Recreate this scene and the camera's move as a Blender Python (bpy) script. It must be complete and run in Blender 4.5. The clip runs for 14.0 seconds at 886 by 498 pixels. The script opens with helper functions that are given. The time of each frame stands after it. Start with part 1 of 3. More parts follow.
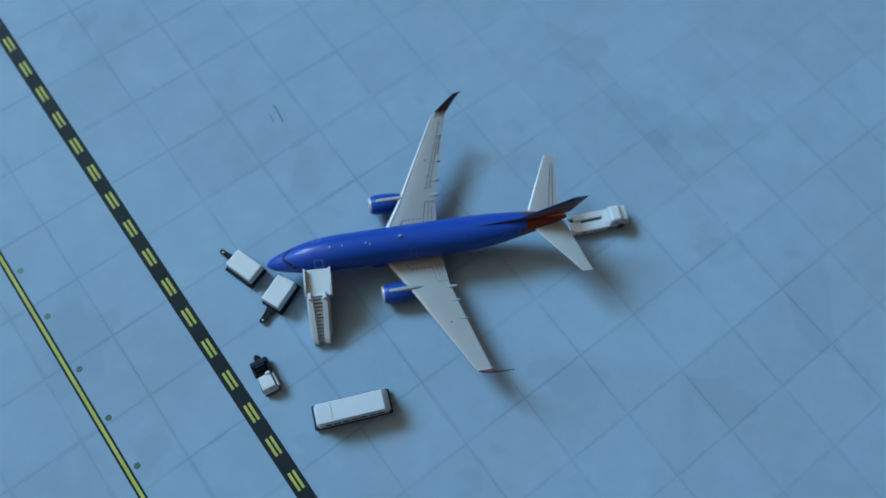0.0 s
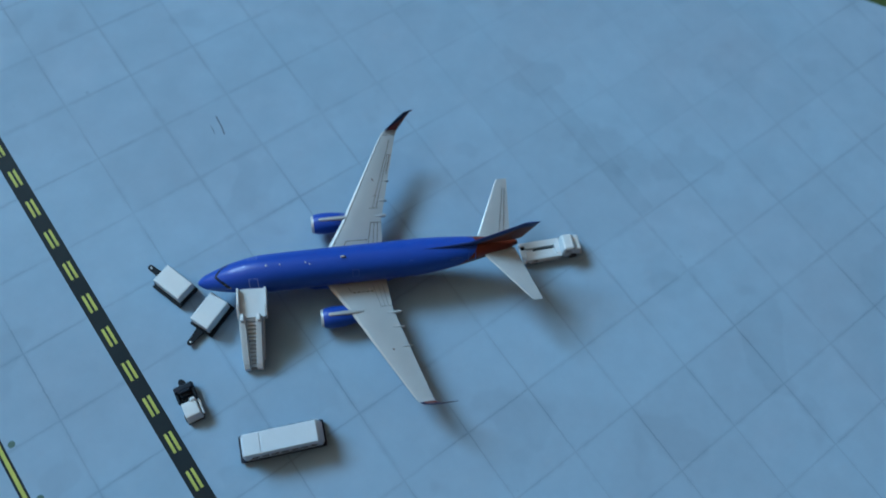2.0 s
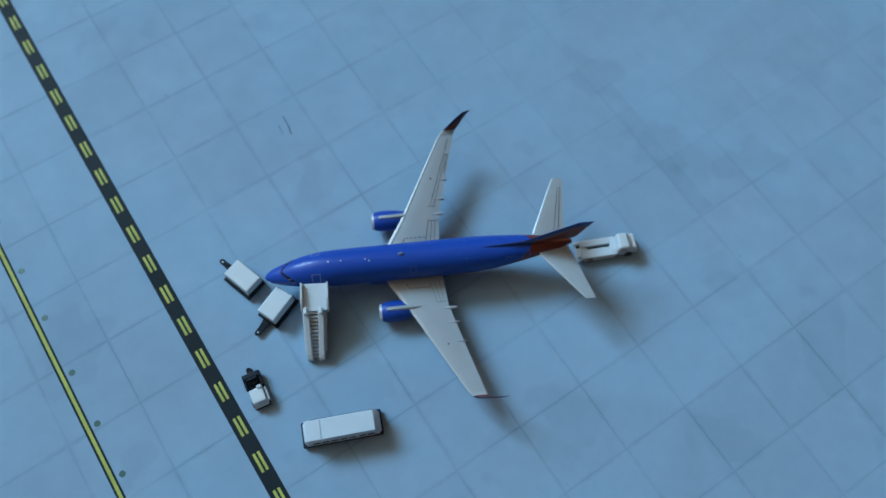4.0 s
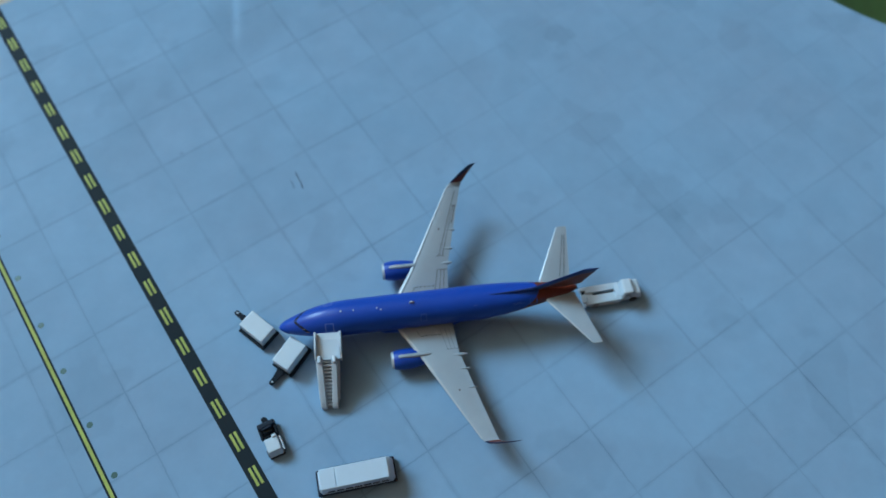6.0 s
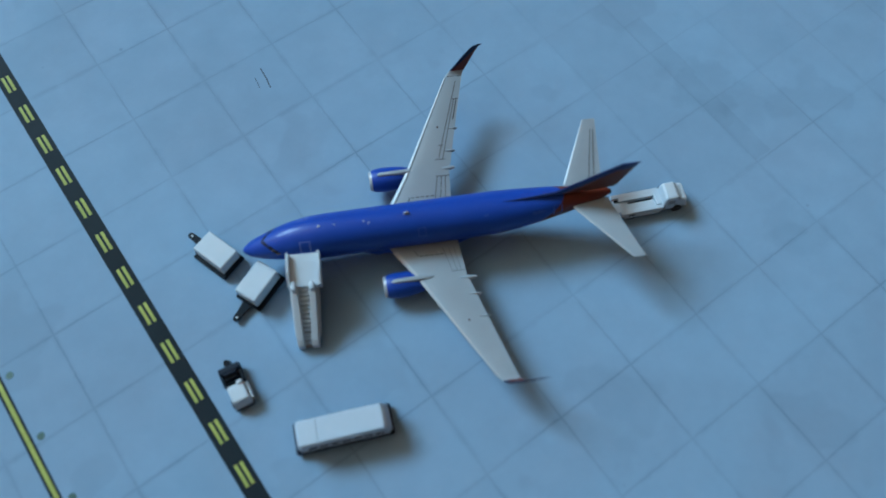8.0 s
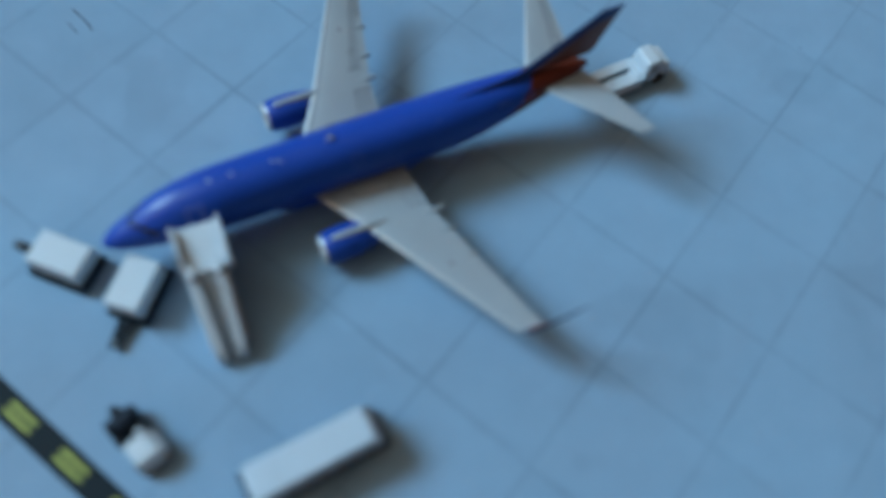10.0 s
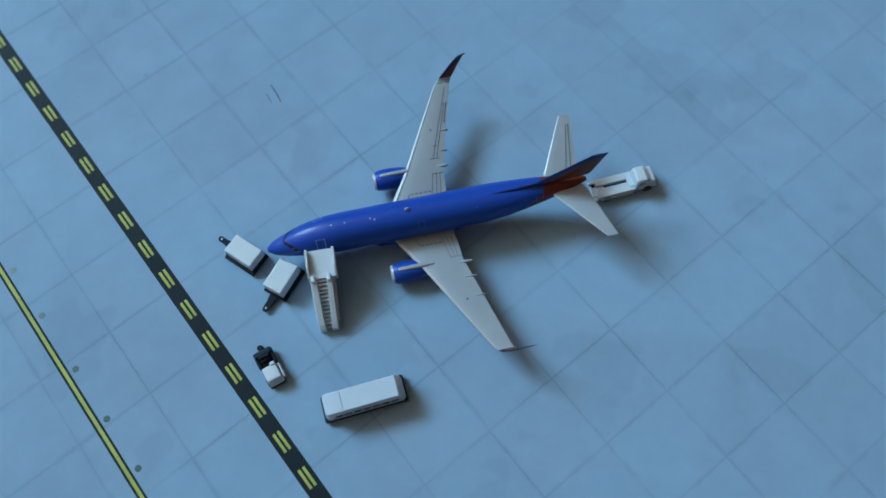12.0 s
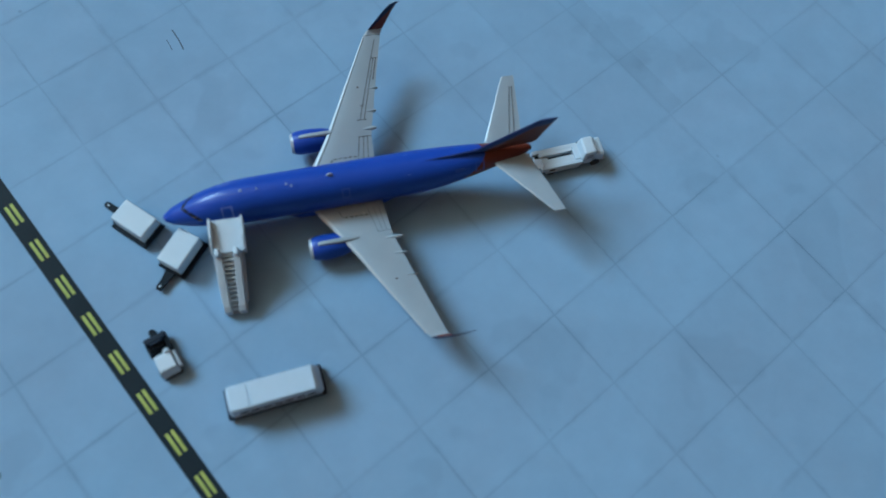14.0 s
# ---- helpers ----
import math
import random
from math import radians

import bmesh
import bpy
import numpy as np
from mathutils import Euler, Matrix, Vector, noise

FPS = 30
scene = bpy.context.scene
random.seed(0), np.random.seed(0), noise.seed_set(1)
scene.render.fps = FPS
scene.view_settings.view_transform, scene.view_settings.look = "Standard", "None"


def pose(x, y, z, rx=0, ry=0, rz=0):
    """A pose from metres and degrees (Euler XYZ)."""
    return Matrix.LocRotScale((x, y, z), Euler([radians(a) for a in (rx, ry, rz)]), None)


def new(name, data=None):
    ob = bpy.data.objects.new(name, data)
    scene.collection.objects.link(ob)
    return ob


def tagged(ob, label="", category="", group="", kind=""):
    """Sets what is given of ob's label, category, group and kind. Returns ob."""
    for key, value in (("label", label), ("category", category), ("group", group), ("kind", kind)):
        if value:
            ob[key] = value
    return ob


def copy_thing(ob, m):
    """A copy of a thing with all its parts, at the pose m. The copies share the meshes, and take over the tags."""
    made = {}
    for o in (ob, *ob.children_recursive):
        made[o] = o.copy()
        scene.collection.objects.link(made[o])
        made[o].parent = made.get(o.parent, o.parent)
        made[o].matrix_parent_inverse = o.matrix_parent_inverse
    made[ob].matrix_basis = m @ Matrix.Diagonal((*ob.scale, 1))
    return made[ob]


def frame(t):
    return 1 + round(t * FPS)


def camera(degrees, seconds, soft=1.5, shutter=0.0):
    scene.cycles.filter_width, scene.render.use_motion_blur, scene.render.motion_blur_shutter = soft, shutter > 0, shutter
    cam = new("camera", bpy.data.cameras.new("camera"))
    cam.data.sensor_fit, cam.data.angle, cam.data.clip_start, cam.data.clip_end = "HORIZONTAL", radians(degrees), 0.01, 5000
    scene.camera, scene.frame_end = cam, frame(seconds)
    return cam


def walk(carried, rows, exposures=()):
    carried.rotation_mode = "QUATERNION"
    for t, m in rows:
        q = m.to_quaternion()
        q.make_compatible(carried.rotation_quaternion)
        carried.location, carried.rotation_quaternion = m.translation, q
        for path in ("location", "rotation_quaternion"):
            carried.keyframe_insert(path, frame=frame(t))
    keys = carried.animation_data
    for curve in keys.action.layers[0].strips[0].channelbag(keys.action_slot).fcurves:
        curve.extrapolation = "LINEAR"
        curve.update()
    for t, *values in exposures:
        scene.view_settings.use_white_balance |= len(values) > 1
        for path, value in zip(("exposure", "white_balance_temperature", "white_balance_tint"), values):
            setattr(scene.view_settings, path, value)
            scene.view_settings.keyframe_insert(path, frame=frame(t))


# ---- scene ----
cam = camera(61.40, 14.0, soft=1.6, shutter=0.25)
# a small camera held close: focused on the model from its usual height
cam.data.dof.use_dof, cam.data.dof.focus_distance, cam.data.dof.aperture_fstop = True, 0.185, 8.6
PATH = [
    # seconds, eye in metres, turn in degrees
    (0, -0.07975, 0.01575, 0.19704, 19.197, -2.639, -36.790),
    (0.5, -0.07940, 0.01691, 0.19991, 19.501, -3.372, -37.664),
    (1, -0.07996, 0.01827, 0.19693, 20.848, -2.766, -37.781),
    (1.5, -0.07985, 0.01609, 0.19494, 21.461, -3.049, -37.307),
    (1.9, -0.07699, 0.01588, 0.19074, 21.584, -1.605, -35.903),
    (2, -0.07718, 0.01357, 0.18703, 22.087, -6.488, -36.125),
    (2.5, -0.07714, 0.01546, 0.19841, 18.459, -2.878, -34.523),
    (2.7, -0.07568, 0.01488, 0.19483, 19.407, -1.665, -34.163),
    (4.8, -0.07316, 0.01241, 0.19363, 21.968, -1.664, -33.596),
    (5, -0.07677, 0.01365, 0.19576, 23.465, -2.199, -34.044),
    (5.5, -0.07686, 0.01516, 0.19993, 24.521, -0.995, -33.906),
    (6, -0.07696, 0.01182, 0.19884, 24.559, -1.214, -34.439),
    (6.5, -0.07820, 0.01336, 0.19277, 21.447, -1.562, -34.704),
    (7, -0.07936, 0.01215, 0.19512, 19.710, -3.538, -34.390),
    (7.5, -0.07895, 0.01211, 0.18119, 19.854, -2.137, -33.748),
    (7.7, -0.07600, 0.01236, 0.17153, 20.810, -1.689, -33.977),
    (9.8, -0.09898, 0.03010, 0.10455, 28.760, -1.209, -58.585),
    (10, -0.08519, 0.02566, 0.10867, 25.186, -4.765, -51.916),
    (10.2, -0.07316, 0.02326, 0.11493, 21.580, -7.763, -42.830),
    (10.4, -0.06679, 0.02099, 0.12007, 25.097, -7.928, -36.416),
    (10.5, -0.06599, 0.02027, 0.11994, 26.560, -6.967, -33.583),
    (10.8, -0.06665, 0.01741, 0.12219, 28.587, -5.751, -33.398),
    (11, -0.07133, 0.01757, 0.17241, 18.798, -4.593, -38.670),
    (11.5, -0.07770, 0.00573, 0.18978, 22.776, 2.499, -38.189),
    (12, -0.07730, 0.00756, 0.17958, 20.408, 1.125, -38.728),
    (12.5, -0.07744, 0.01110, 0.17790, 19.093, -2.176, -39.261),
    (13, -0.07156, 0.00561, 0.16841, 19.142, -2.948, -39.140),
    (13.5, -0.07492, 0.01060, 0.16359, 19.694, -3.536, -39.350),
    (14, -0.07670, 0.01215, 0.15828, 19.732, -5.217, -39.848),
]
walk(cam, [(t, pose(x, y, z, rx, ry, rz)) for t, x, y, z, rx, ry, rz in PATH])

# ---- light: one window in a closed room; its opening carries the sky's light ----
world = bpy.data.worlds.new("sky")
scene.world = world
world.use_nodes = True
sky = world.node_tree.nodes.new("ShaderNodeTexSky")
sky.sky_type = "NISHITA"
sky.sun_disc = False
sky.sun_elevation, sky.sun_rotation = radians(35), radians(200)
world.node_tree.links.new(sky.outputs[0], world.node_tree.nodes["Background"].inputs[0])
world.node_tree.nodes["Background"].inputs[1].default_value = 0.08
scene.view_settings.exposure = 0.0

WIN_X, WIN_Z, WIN_W, WIN_H, WALL_N = -1.95, 4.05, 2.90, 2.20, 4.65
lamp_data = bpy.data.lights.new("window_daylight", "AREA")
lamp_data.shape, lamp_data.size, lamp_data.size_y = "RECTANGLE", WIN_W, WIN_H
lamp_data.energy, lamp_data.color = 775.0, (0.432, 0.752, 1.0)
lamp = new("window_daylight", lamp_data)
lamp.matrix_world = pose(WIN_X, WALL_N + 0.05, WIN_Z, -90, 0, 0)

# ---- materials ----
MM = 0.001


def material(name, colour, rough=0.5, metal=0.0, grain=0.0, size=600.0, stain=0.0, bump=0.0, coat=0.0, spec=0.5):
    """A surface with fine grain and broad stains; size: the grain's cycles a metre."""
    m = bpy.data.materials.new(name)
    m.use_nodes = True
    nt, n = m.node_tree, m.node_tree.nodes
    p = n["Principled BSDF"]
    p.inputs["Base Color"].default_value = (*colour, 1)
    p.inputs["Roughness"].default_value = rough
    p.inputs["Metallic"].default_value = metal
    p.inputs["Coat Weight"].default_value = coat
    p.inputs["Coat Roughness"].default_value = 0.12
    p.inputs["Specular IOR Level"].default_value = spec
    if grain or stain or bump:
        co = n.new("ShaderNodeTexCoord")
        fine = n.new("ShaderNodeTexNoise")
        fine.inputs["Scale"].default_value, fine.inputs["Detail"].default_value = size, 6
        nt.links.new(co.outputs["Object"], fine.inputs["Vector"])
        broad = n.new("ShaderNodeTexNoise")
        broad.inputs["Scale"].default_value, broad.inputs["Detail"].default_value = size / 7, 4
        nt.links.new(co.outputs["Object"], broad.inputs["Vector"])
        a = n.new("ShaderNodeMapRange")
        a.inputs[3].default_value, a.inputs[4].default_value = 1 - grain, 1 + grain
        nt.links.new(fine.outputs[0], a.inputs[0])
        b = n.new("ShaderNodeMapRange")
        b.inputs[1].default_value, b.inputs[2].default_value = 0.35, 0.7
        b.inputs[3].default_value, b.inputs[4].default_value = 1 + stain * 0.4, 1 - stain
        nt.links.new(broad.outputs[0], b.inputs[0])
        mul = n.new("ShaderNodeMath")
        mul.operation = "MULTIPLY"
        nt.links.new(a.outputs[0], mul.inputs[0])
        nt.links.new(b.outputs[0], mul.inputs[1])
        vec = n.new("ShaderNodeVectorMath")
        vec.operation = "SCALE"
        vec.inputs[0].default_value = colour
        nt.links.new(mul.outputs[0], vec.inputs["Scale"])
        nt.links.new(vec.outputs[0], p.inputs["Base Color"])
        if bump:
            bp = n.new("ShaderNodeBump")
            bp.inputs["Strength"].default_value, bp.inputs["Distance"].default_value = bump, 0.0002
            nt.links.new(fine.outputs[0], bp.inputs["Height"])
            nt.links.new(bp.outputs[0], p.inputs["Normal"])
    return m


def math_node(nt, op, a, b=None, c=None):
    nd = nt.nodes.new("ShaderNodeMath")
    nd.operation = op
    for k, v in enumerate((a, b, c)):
        if v is None:
            continue
        if isinstance(v, (int, float)):
            nd.inputs[k].default_value = v
        else:
            nt.links.new(v, nd.inputs[k])
    return nd.outputs[0]


def mix_colour(nt, fac, a, b):
    nd = nt.nodes.new("ShaderNodeMix")
    nd.data_type = "RGBA"
    nt.links.new(fac, nd.inputs["Factor"])
    for k, v in ((6, a), (7, b)):
        if isinstance(v, tuple):
            nd.inputs[k].default_value = (*v, 1)
        else:
            nt.links.new(v, nd.inputs[k])
    return nd.outputs[2]


PAD = 0.0194  # side of one printed concrete pad


def mat_print():
    """Printed concrete apron: pads with thin uneven joints, tone that changes pad by pad, cloudy stains, satin vinyl."""
    m = bpy.data.materials.new("printed_apron")
    m.use_nodes = True
    nt, n = m.node_tree, m.node_tree.nodes
    p = n["Principled BSDF"]
    co = n.new("ShaderNodeTexCoord").outputs["Object"]

    def tex(scale, detail=4.0, rough=0.55):
        t = n.new("ShaderNodeTexNoise")
        t.inputs["Scale"].default_value, t.inputs["Detail"].default_value, t.inputs["Roughness"].default_value = scale, detail, rough
        nt.links.new(co, t.inputs["Vector"])
        return t

    wob = tex(90.0, 3)
    sep = n.new("ShaderNodeSeparateXYZ")
    nt.links.new(co, sep.inputs[0])
    wob2 = tex(700.0, 3)
    wob_off = math_node(nt, "ADD", math_node(nt, "MULTIPLY", math_node(nt, "SUBTRACT", wob.outputs[0], 0.5), 0.0004), math_node(nt, "MULTIPLY", math_node(nt, "SUBTRACT", wob2.outputs[0], 0.5), 0.0005))

    def joint(axis, half):
        u = math_node(nt, "DIVIDE", math_node(nt, "ADD", sep.outputs[axis], wob_off), PAD)
        d = math_node(nt, "ABSOLUTE", math_node(nt, "SUBTRACT", u, math_node(nt, "ROUND", u)))
        r = n.new("ShaderNodeMapRange")
        r.interpolation_type = "SMOOTHSTEP"
        r.inputs[1].default_value, r.inputs[2].default_value = half * 0.3 / PAD, half * 1.3 / PAD
        r.inputs[3].default_value, r.inputs[4].default_value = 1.0, 0.0
        nt.links.new(d, r.inputs[0])
        return r.outputs[0], math_node(nt, "FLOOR", u)

    jx, cx = joint(0, 0.00026)
    jy, cy = joint(1, 0.00026)
    hx, _ = joint(0, 0.00085)
    hy, _ = joint(1, 0.00085)
    fade = tex(38.0, 4, 0.6)
    fr = n.new("ShaderNodeMapRange")
    fr.inputs[1].default_value, fr.inputs[2].default_value = 0.32, 0.70
    fr.inputs[3].default_value, fr.inputs[4].default_value = 0.02, 0.36
    nt.links.new(fade.outputs[0], fr.inputs[0])
    # the print is rubbed faint round one spot near the grass
    dist = n.new("ShaderNodeVectorMath")
    dist.operation = "DISTANCE"
    dist.inputs[1].default_value = (0.085, 0.115, 0.0)
    nt.links.new(co, dist.inputs[0])
    worn = n.new("ShaderNodeMapRange")
    worn.interpolation_type = "SMOOTHSTEP"
    worn.inputs[1].default_value, worn.inputs[2].default_value = 0.03, 0.125
    worn.inputs[3].default_value, worn.inputs[4].default_value = 0.25, 1.0
    nt.links.new(dist.outputs["Value"], worn.inputs[0])
    line = math_node(nt, "MULTIPLY", math_node(nt, "MULTIPLY", math_node(nt, "MAXIMUM", jx, jy), fr.outputs[0]), worn.outputs[0])
    # grime smudged along the joints
    smudge = n.new("ShaderNodeMapRange")
    smudge.inputs[1].default_value, smudge.inputs[2].default_value = 0.42, 0.66
    smudge.inputs[3].default_value, smudge.inputs[4].default_value = 0.0, 0.13
    nt.links.new(tex(150.0, 5, 0.65).outputs[0], smudge.inputs[0])
    halo = math_node(nt, "MULTIPLY", math_node(nt, "MULTIPLY", math_node(nt, "MAXIMUM", hx, hy), smudge.outputs[0]), worn.outputs[0])
    line = math_node(nt, "MAXIMUM", line, halo)

    cell = n.new("ShaderNodeCombineXYZ")
    nt.links.new(cx, cell.inputs[0])
    nt.links.new(cy, cell.inputs[1])
    wn = n.new("ShaderNodeTexWhiteNoise")
    nt.links.new(cell.outputs[0], wn.inputs[0])
    pad_tone = n.new("ShaderNodeMapRange")
    pad_tone.inputs[3].default_value, pad_tone.inputs[4].default_value = 0.975, 1.022
    nt.links.new(wn.outputs[0], pad_tone.inputs[0])

    cloud = tex(21.0, 7, 0.68)
    c1 = n.new("ShaderNodeMapRange")
    c1.inputs[1].default_value, c1.inputs[2].default_value = 0.3, 0.72
    c1.inputs[3].default_value, c1.inputs[4].default_value = 1.05, 0.87
    nt.links.new(cloud.outputs[0], c1.inputs[0])
    fine = tex(420.0, 5, 0.7)
    c2 = n.new("ShaderNodeMapRange")
    c2.inputs[3].default_value, c2.inputs[4].default_value = 0.94, 1.06
    nt.links.new(fine.outputs[0], c2.inputs[0])
    speck = n.new("ShaderNodeTexVoronoi")
    speck.inputs["Scale"].default_value = 48.0
    nt.links.new(co, speck.inputs["Vector"])
    sp = n.new("ShaderNodeMapRange")
    sp.inputs[1].default_value, sp.inputs[2].default_value = 0.008, 0.03
    sp.inputs[3].default_value, sp.inputs[4].default_value = 0.72, 1.0
    nt.links.new(speck.outputs["Distance"], sp.inputs[0])
    mottle = tex(105.0, 5, 0.62)
    c4 = n.new("ShaderNodeMapRange")
    c4.inputs[1].default_value, c4.inputs[2].default_value = 0.34, 0.68
    c4.inputs[3].default_value, c4.inputs[4].default_value = 1.02, 0.965
    nt.links.new(mottle.outputs[0], c4.inputs[0])
    blot = tex(34.0, 3, 0.5)
    c5 = n.new("ShaderNodeMapRange")
    c5.interpolation_type = "SMOOTHSTEP"
    c5.inputs[1].default_value, c5.inputs[2].default_value = 0.585, 0.625
    c5.inputs[3].default_value, c5.inputs[4].default_value = 1.0, 0.94
    nt.links.new(blot.outputs[0], c5.inputs[0])
    # a few old stains in the print
    warp = n.new("ShaderNodeVectorMath")
    warp.operation = "MULTIPLY_ADD"
    warp.inputs[1].default_value = (0.014, 0.014, 0.0)
    nt.links.new(tex(120.0, 4, 0.6).outputs["Color"], warp.inputs[0])
    nt.links.new(co, warp.inputs[2])
    stains = c5.outputs[0]
    for sx, sy, sr, dark in ((0.043, 0.061, 0.0085, 0.91), (0.047, 0.052, 0.006, 0.95), (0.046, 0.135, 0.010, 0.94), (0.0555, 0.127, 0.0045, 0.90), (0.0335, 0.021, 0.007, 0.95), (0.098, 0.062, 0.010, 0.94)):
        away = n.new("ShaderNodeVectorMath")
        away.operation = "DISTANCE"
        away.inputs[1].default_value = (sx + 0.007, sy + 0.007, 0.0)
        nt.links.new(warp.outputs[0], away.inputs[0])
        st = n.new("ShaderNodeMapRange")
        st.interpolation_type = "SMOOTHSTEP"
        st.inputs[1].default_value, st.inputs[2].default_value = sr * 0.75, sr * 1.15
        st.inputs[3].default_value, st.inputs[4].default_value = dark, 1.0
        nt.links.new(away.outputs["Value"], st.inputs[0])
        stains = math_node(nt, "MULTIPLY", stains, st.outputs[0])
    # two strips of darker concrete cut along the joints
    def between(axis, lo, hi):
        u = math_node(nt, "ADD", sep.outputs[axis], math_node(nt, "MULTIPLY", wob_off, 2.0))
        return math_node(nt, "MULTIPLY", math_node(nt, "GREATER_THAN", u, lo), math_node(nt, "LESS_THAN", u, hi))

    worn_edge = n.new("ShaderNodeMapRange")
    worn_edge.inputs[1].default_value, worn_edge.inputs[2].default_value = 0.30, 0.62
    worn_edge.inputs[3].default_value, worn_edge.inputs[4].default_value = 0.025, 0.10
    nt.links.new(mottle.outputs[0], worn_edge.inputs[0])
    for x0, x1, y0, y1 in ((2 * PAD, 0.0438, 0.0395, 0.0665), (2 * PAD, 0.0445, 0.0665, 0.088)):
        cut = math_node(nt, "MULTIPLY", math_node(nt, "MULTIPLY", between(0, x0, x1), between(1, y0, y1)), worn_edge.outputs[0])
        stains = math_node(nt, "MULTIPLY", stains, math_node(nt, "SUBTRACT", 1.0, cut))
    big = tex(7.0, 5, 0.62)
    c3 = n.new("ShaderNodeMapRange")
    c3.inputs[1].default_value, c3.inputs[2].default_value = 0.35, 0.68
    c3.inputs[3].default_value, c3.inputs[4].default_value = 1.02, 0.96
    nt.links.new(big.outputs[0], c3.inputs[0])
    tone = math_node(nt, "MULTIPLY", math_node(nt, "MULTIPLY", c3.outputs[0], math_node(nt, "MULTIPLY", pad_tone.outputs[0], c1.outputs[0])), math_node(nt, "MULTIPLY", math_node(nt, "MULTIPLY", c2.outputs[0], math_node(nt, "MULTIPLY", sp.outputs[0], stains)), c4.outputs[0]))
    tint = tex(22.0, 3)
    base = mix_colour(nt, tint.outputs[0], APRON_A, APRON_B)
    sc = n.new("ShaderNodeVectorMath")
    sc.operation = "SCALE"
    nt.links.new(base, sc.inputs[0])
    nt.links.new(tone, sc.inputs["Scale"])
    out = mix_colour(nt, line, sc.outputs[0], (0.035, 0.06, 0.085))
    nt.links.new(out, p.inputs["Base Color"])
    p.inputs["Roughness"].default_value = 0.42
    p.inputs["Specular IOR Level"].default_value = 0.07
    rr = n.new("ShaderNodeMapRange")
    rr.inputs[3].default_value, rr.inputs[4].default_value = 0.42, 0.56
    nt.links.new(cloud.outputs[0], rr.inputs[0])
    nt.links.new(rr.outputs[0], p.inputs["Roughness"])
    bp = n.new("ShaderNodeBump")
    bp.inputs["Strength"].default_value, bp.inputs["Distance"].default_value = 0.12, 0.0001
    nt.links.new(fine.outputs[0], bp.inputs["Height"])
    nt.links.new(bp.outputs[0], p.inputs["Normal"])
    return m


APRON_A, APRON_B = (0.180, 0.318, 0.455), (0.240, 0.352, 0.487)
# the orange is darkened to include shade on the tail's near side
BLUE, ORANGE = (0.006, 0.052, 0.33), (0.115, 0.021, 0.012)
# winglet blue with the shade of the blade's unlit inner side in it
SHADED_BLUE = (0.008, 0.014, 0.05)


def livery(name, rule, first=BLUE):
    """Glossy die-cast paint in two colours; rule(nt, x, y, z) gives where the second one lies, in the thing's millimetres."""
    m = material(name, BLUE, 0.40, coat=0.20, spec=0.22)
    nt, n = m.node_tree, m.node_tree.nodes
    p = n["Principled BSDF"]
    co = n.new("ShaderNodeTexCoord")
    sc = n.new("ShaderNodeVectorMath")
    sc.operation = "SCALE"
    sc.inputs["Scale"].default_value = 1000.0
    nt.links.new(co.outputs["Object"], sc.inputs[0])
    sep = n.new("ShaderNodeSeparateXYZ")
    nt.links.new(sc.outputs[0], sep.inputs[0])
    fac = rule(nt, *sep.outputs)
    noise_t = n.new("ShaderNodeTexNoise")
    noise_t.inputs["Scale"].default_value, noise_t.inputs["Detail"].default_value = 260, 5
    nt.links.new(co.outputs["Object"], noise_t.inputs["Vector"])
    mr = n.new("ShaderNodeMapRange")
    mr.inputs[3].default_value, mr.inputs[4].default_value = 0.88, 1.1
    nt.links.new(noise_t.outputs[0], mr.inputs[0])
    both = mix_colour(nt, fac, first, ORANGE)
    s2 = n.new("ShaderNodeVectorMath")
    s2.operation = "SCALE"
    nt.links.new(both, s2.inputs[0])
    nt.links.new(mr.outputs[0], s2.inputs["Scale"])
    nt.links.new(s2.outputs[0], p.inputs["Base Color"])
    return m


def tail_rule(nt, x, y, z):
    return math_node(nt, "GREATER_THAN", math_node(nt, "ADD", x, math_node(nt, "MULTIPLY", z, -1.2)), 53.6)


def fin_rule(nt, x, y, z):
    # behind a slanted front strip, below the tip
    back = math_node(nt, "GREATER_THAN", math_node(nt, "ADD", x, math_node(nt, "MULTIPLY", z, -1.41)), 49.0)
    low = math_node(nt, "LESS_THAN", z, 21.7)
    return math_node(nt, "MULTIPLY", back, low)


def winglet_rule(nt, x, y, z):
    # the rear foot of the blade; one tip stands higher than the other
    bound = math_node(nt, "MULTIPLY_ADD", math_node(nt, "GREATER_THAN", y, 0.0), 2.9, -42.9)
    return math_node(nt, "LESS_THAN", math_node(nt, "SUBTRACT", z, x), bound)


M_MAT = mat_print()
M_BLUE = livery("blue_orange_paint", tail_rule)
# fin blue is deeper than the hull's: its near face's shade is in it
M_FIN = livery("fin_paint", fin_rule, (0.007, 0.024, 0.12))
M_WINGLET = livery("winglet_paint", winglet_rule, SHADED_BLUE)
M_NACELLE = material("blue_nacelle_paint", BLUE, 0.42, grain=0.08, size=300, stain=0.1, coat=0.06, spec=0.3)
M_WING = material("grey_wing_paint", (0.27, 0.315, 0.355), 0.45, grain=0.03, size=500, stain=0.08)
M_SILVER = material("bare_metal_edge", (0.34, 0.37, 0.40), 0.4, metal=0.15, grain=0.05, size=800)
M_WHITE = material("white_plastic", (0.465, 0.54, 0.605), 0.42, grain=0.025, size=700, stain=0.05, bump=0.15)
M_BUS = material("bluish_white_plastic", (0.42, 0.52, 0.615), 0.45, grain=0.03, size=600, stain=0.06, bump=0.15)
M_BLACK = material("black_plastic", (0.006, 0.010, 0.016), 0.55, spec=0.12, grain=0.15, size=600, stain=0.2, bump=0.2)
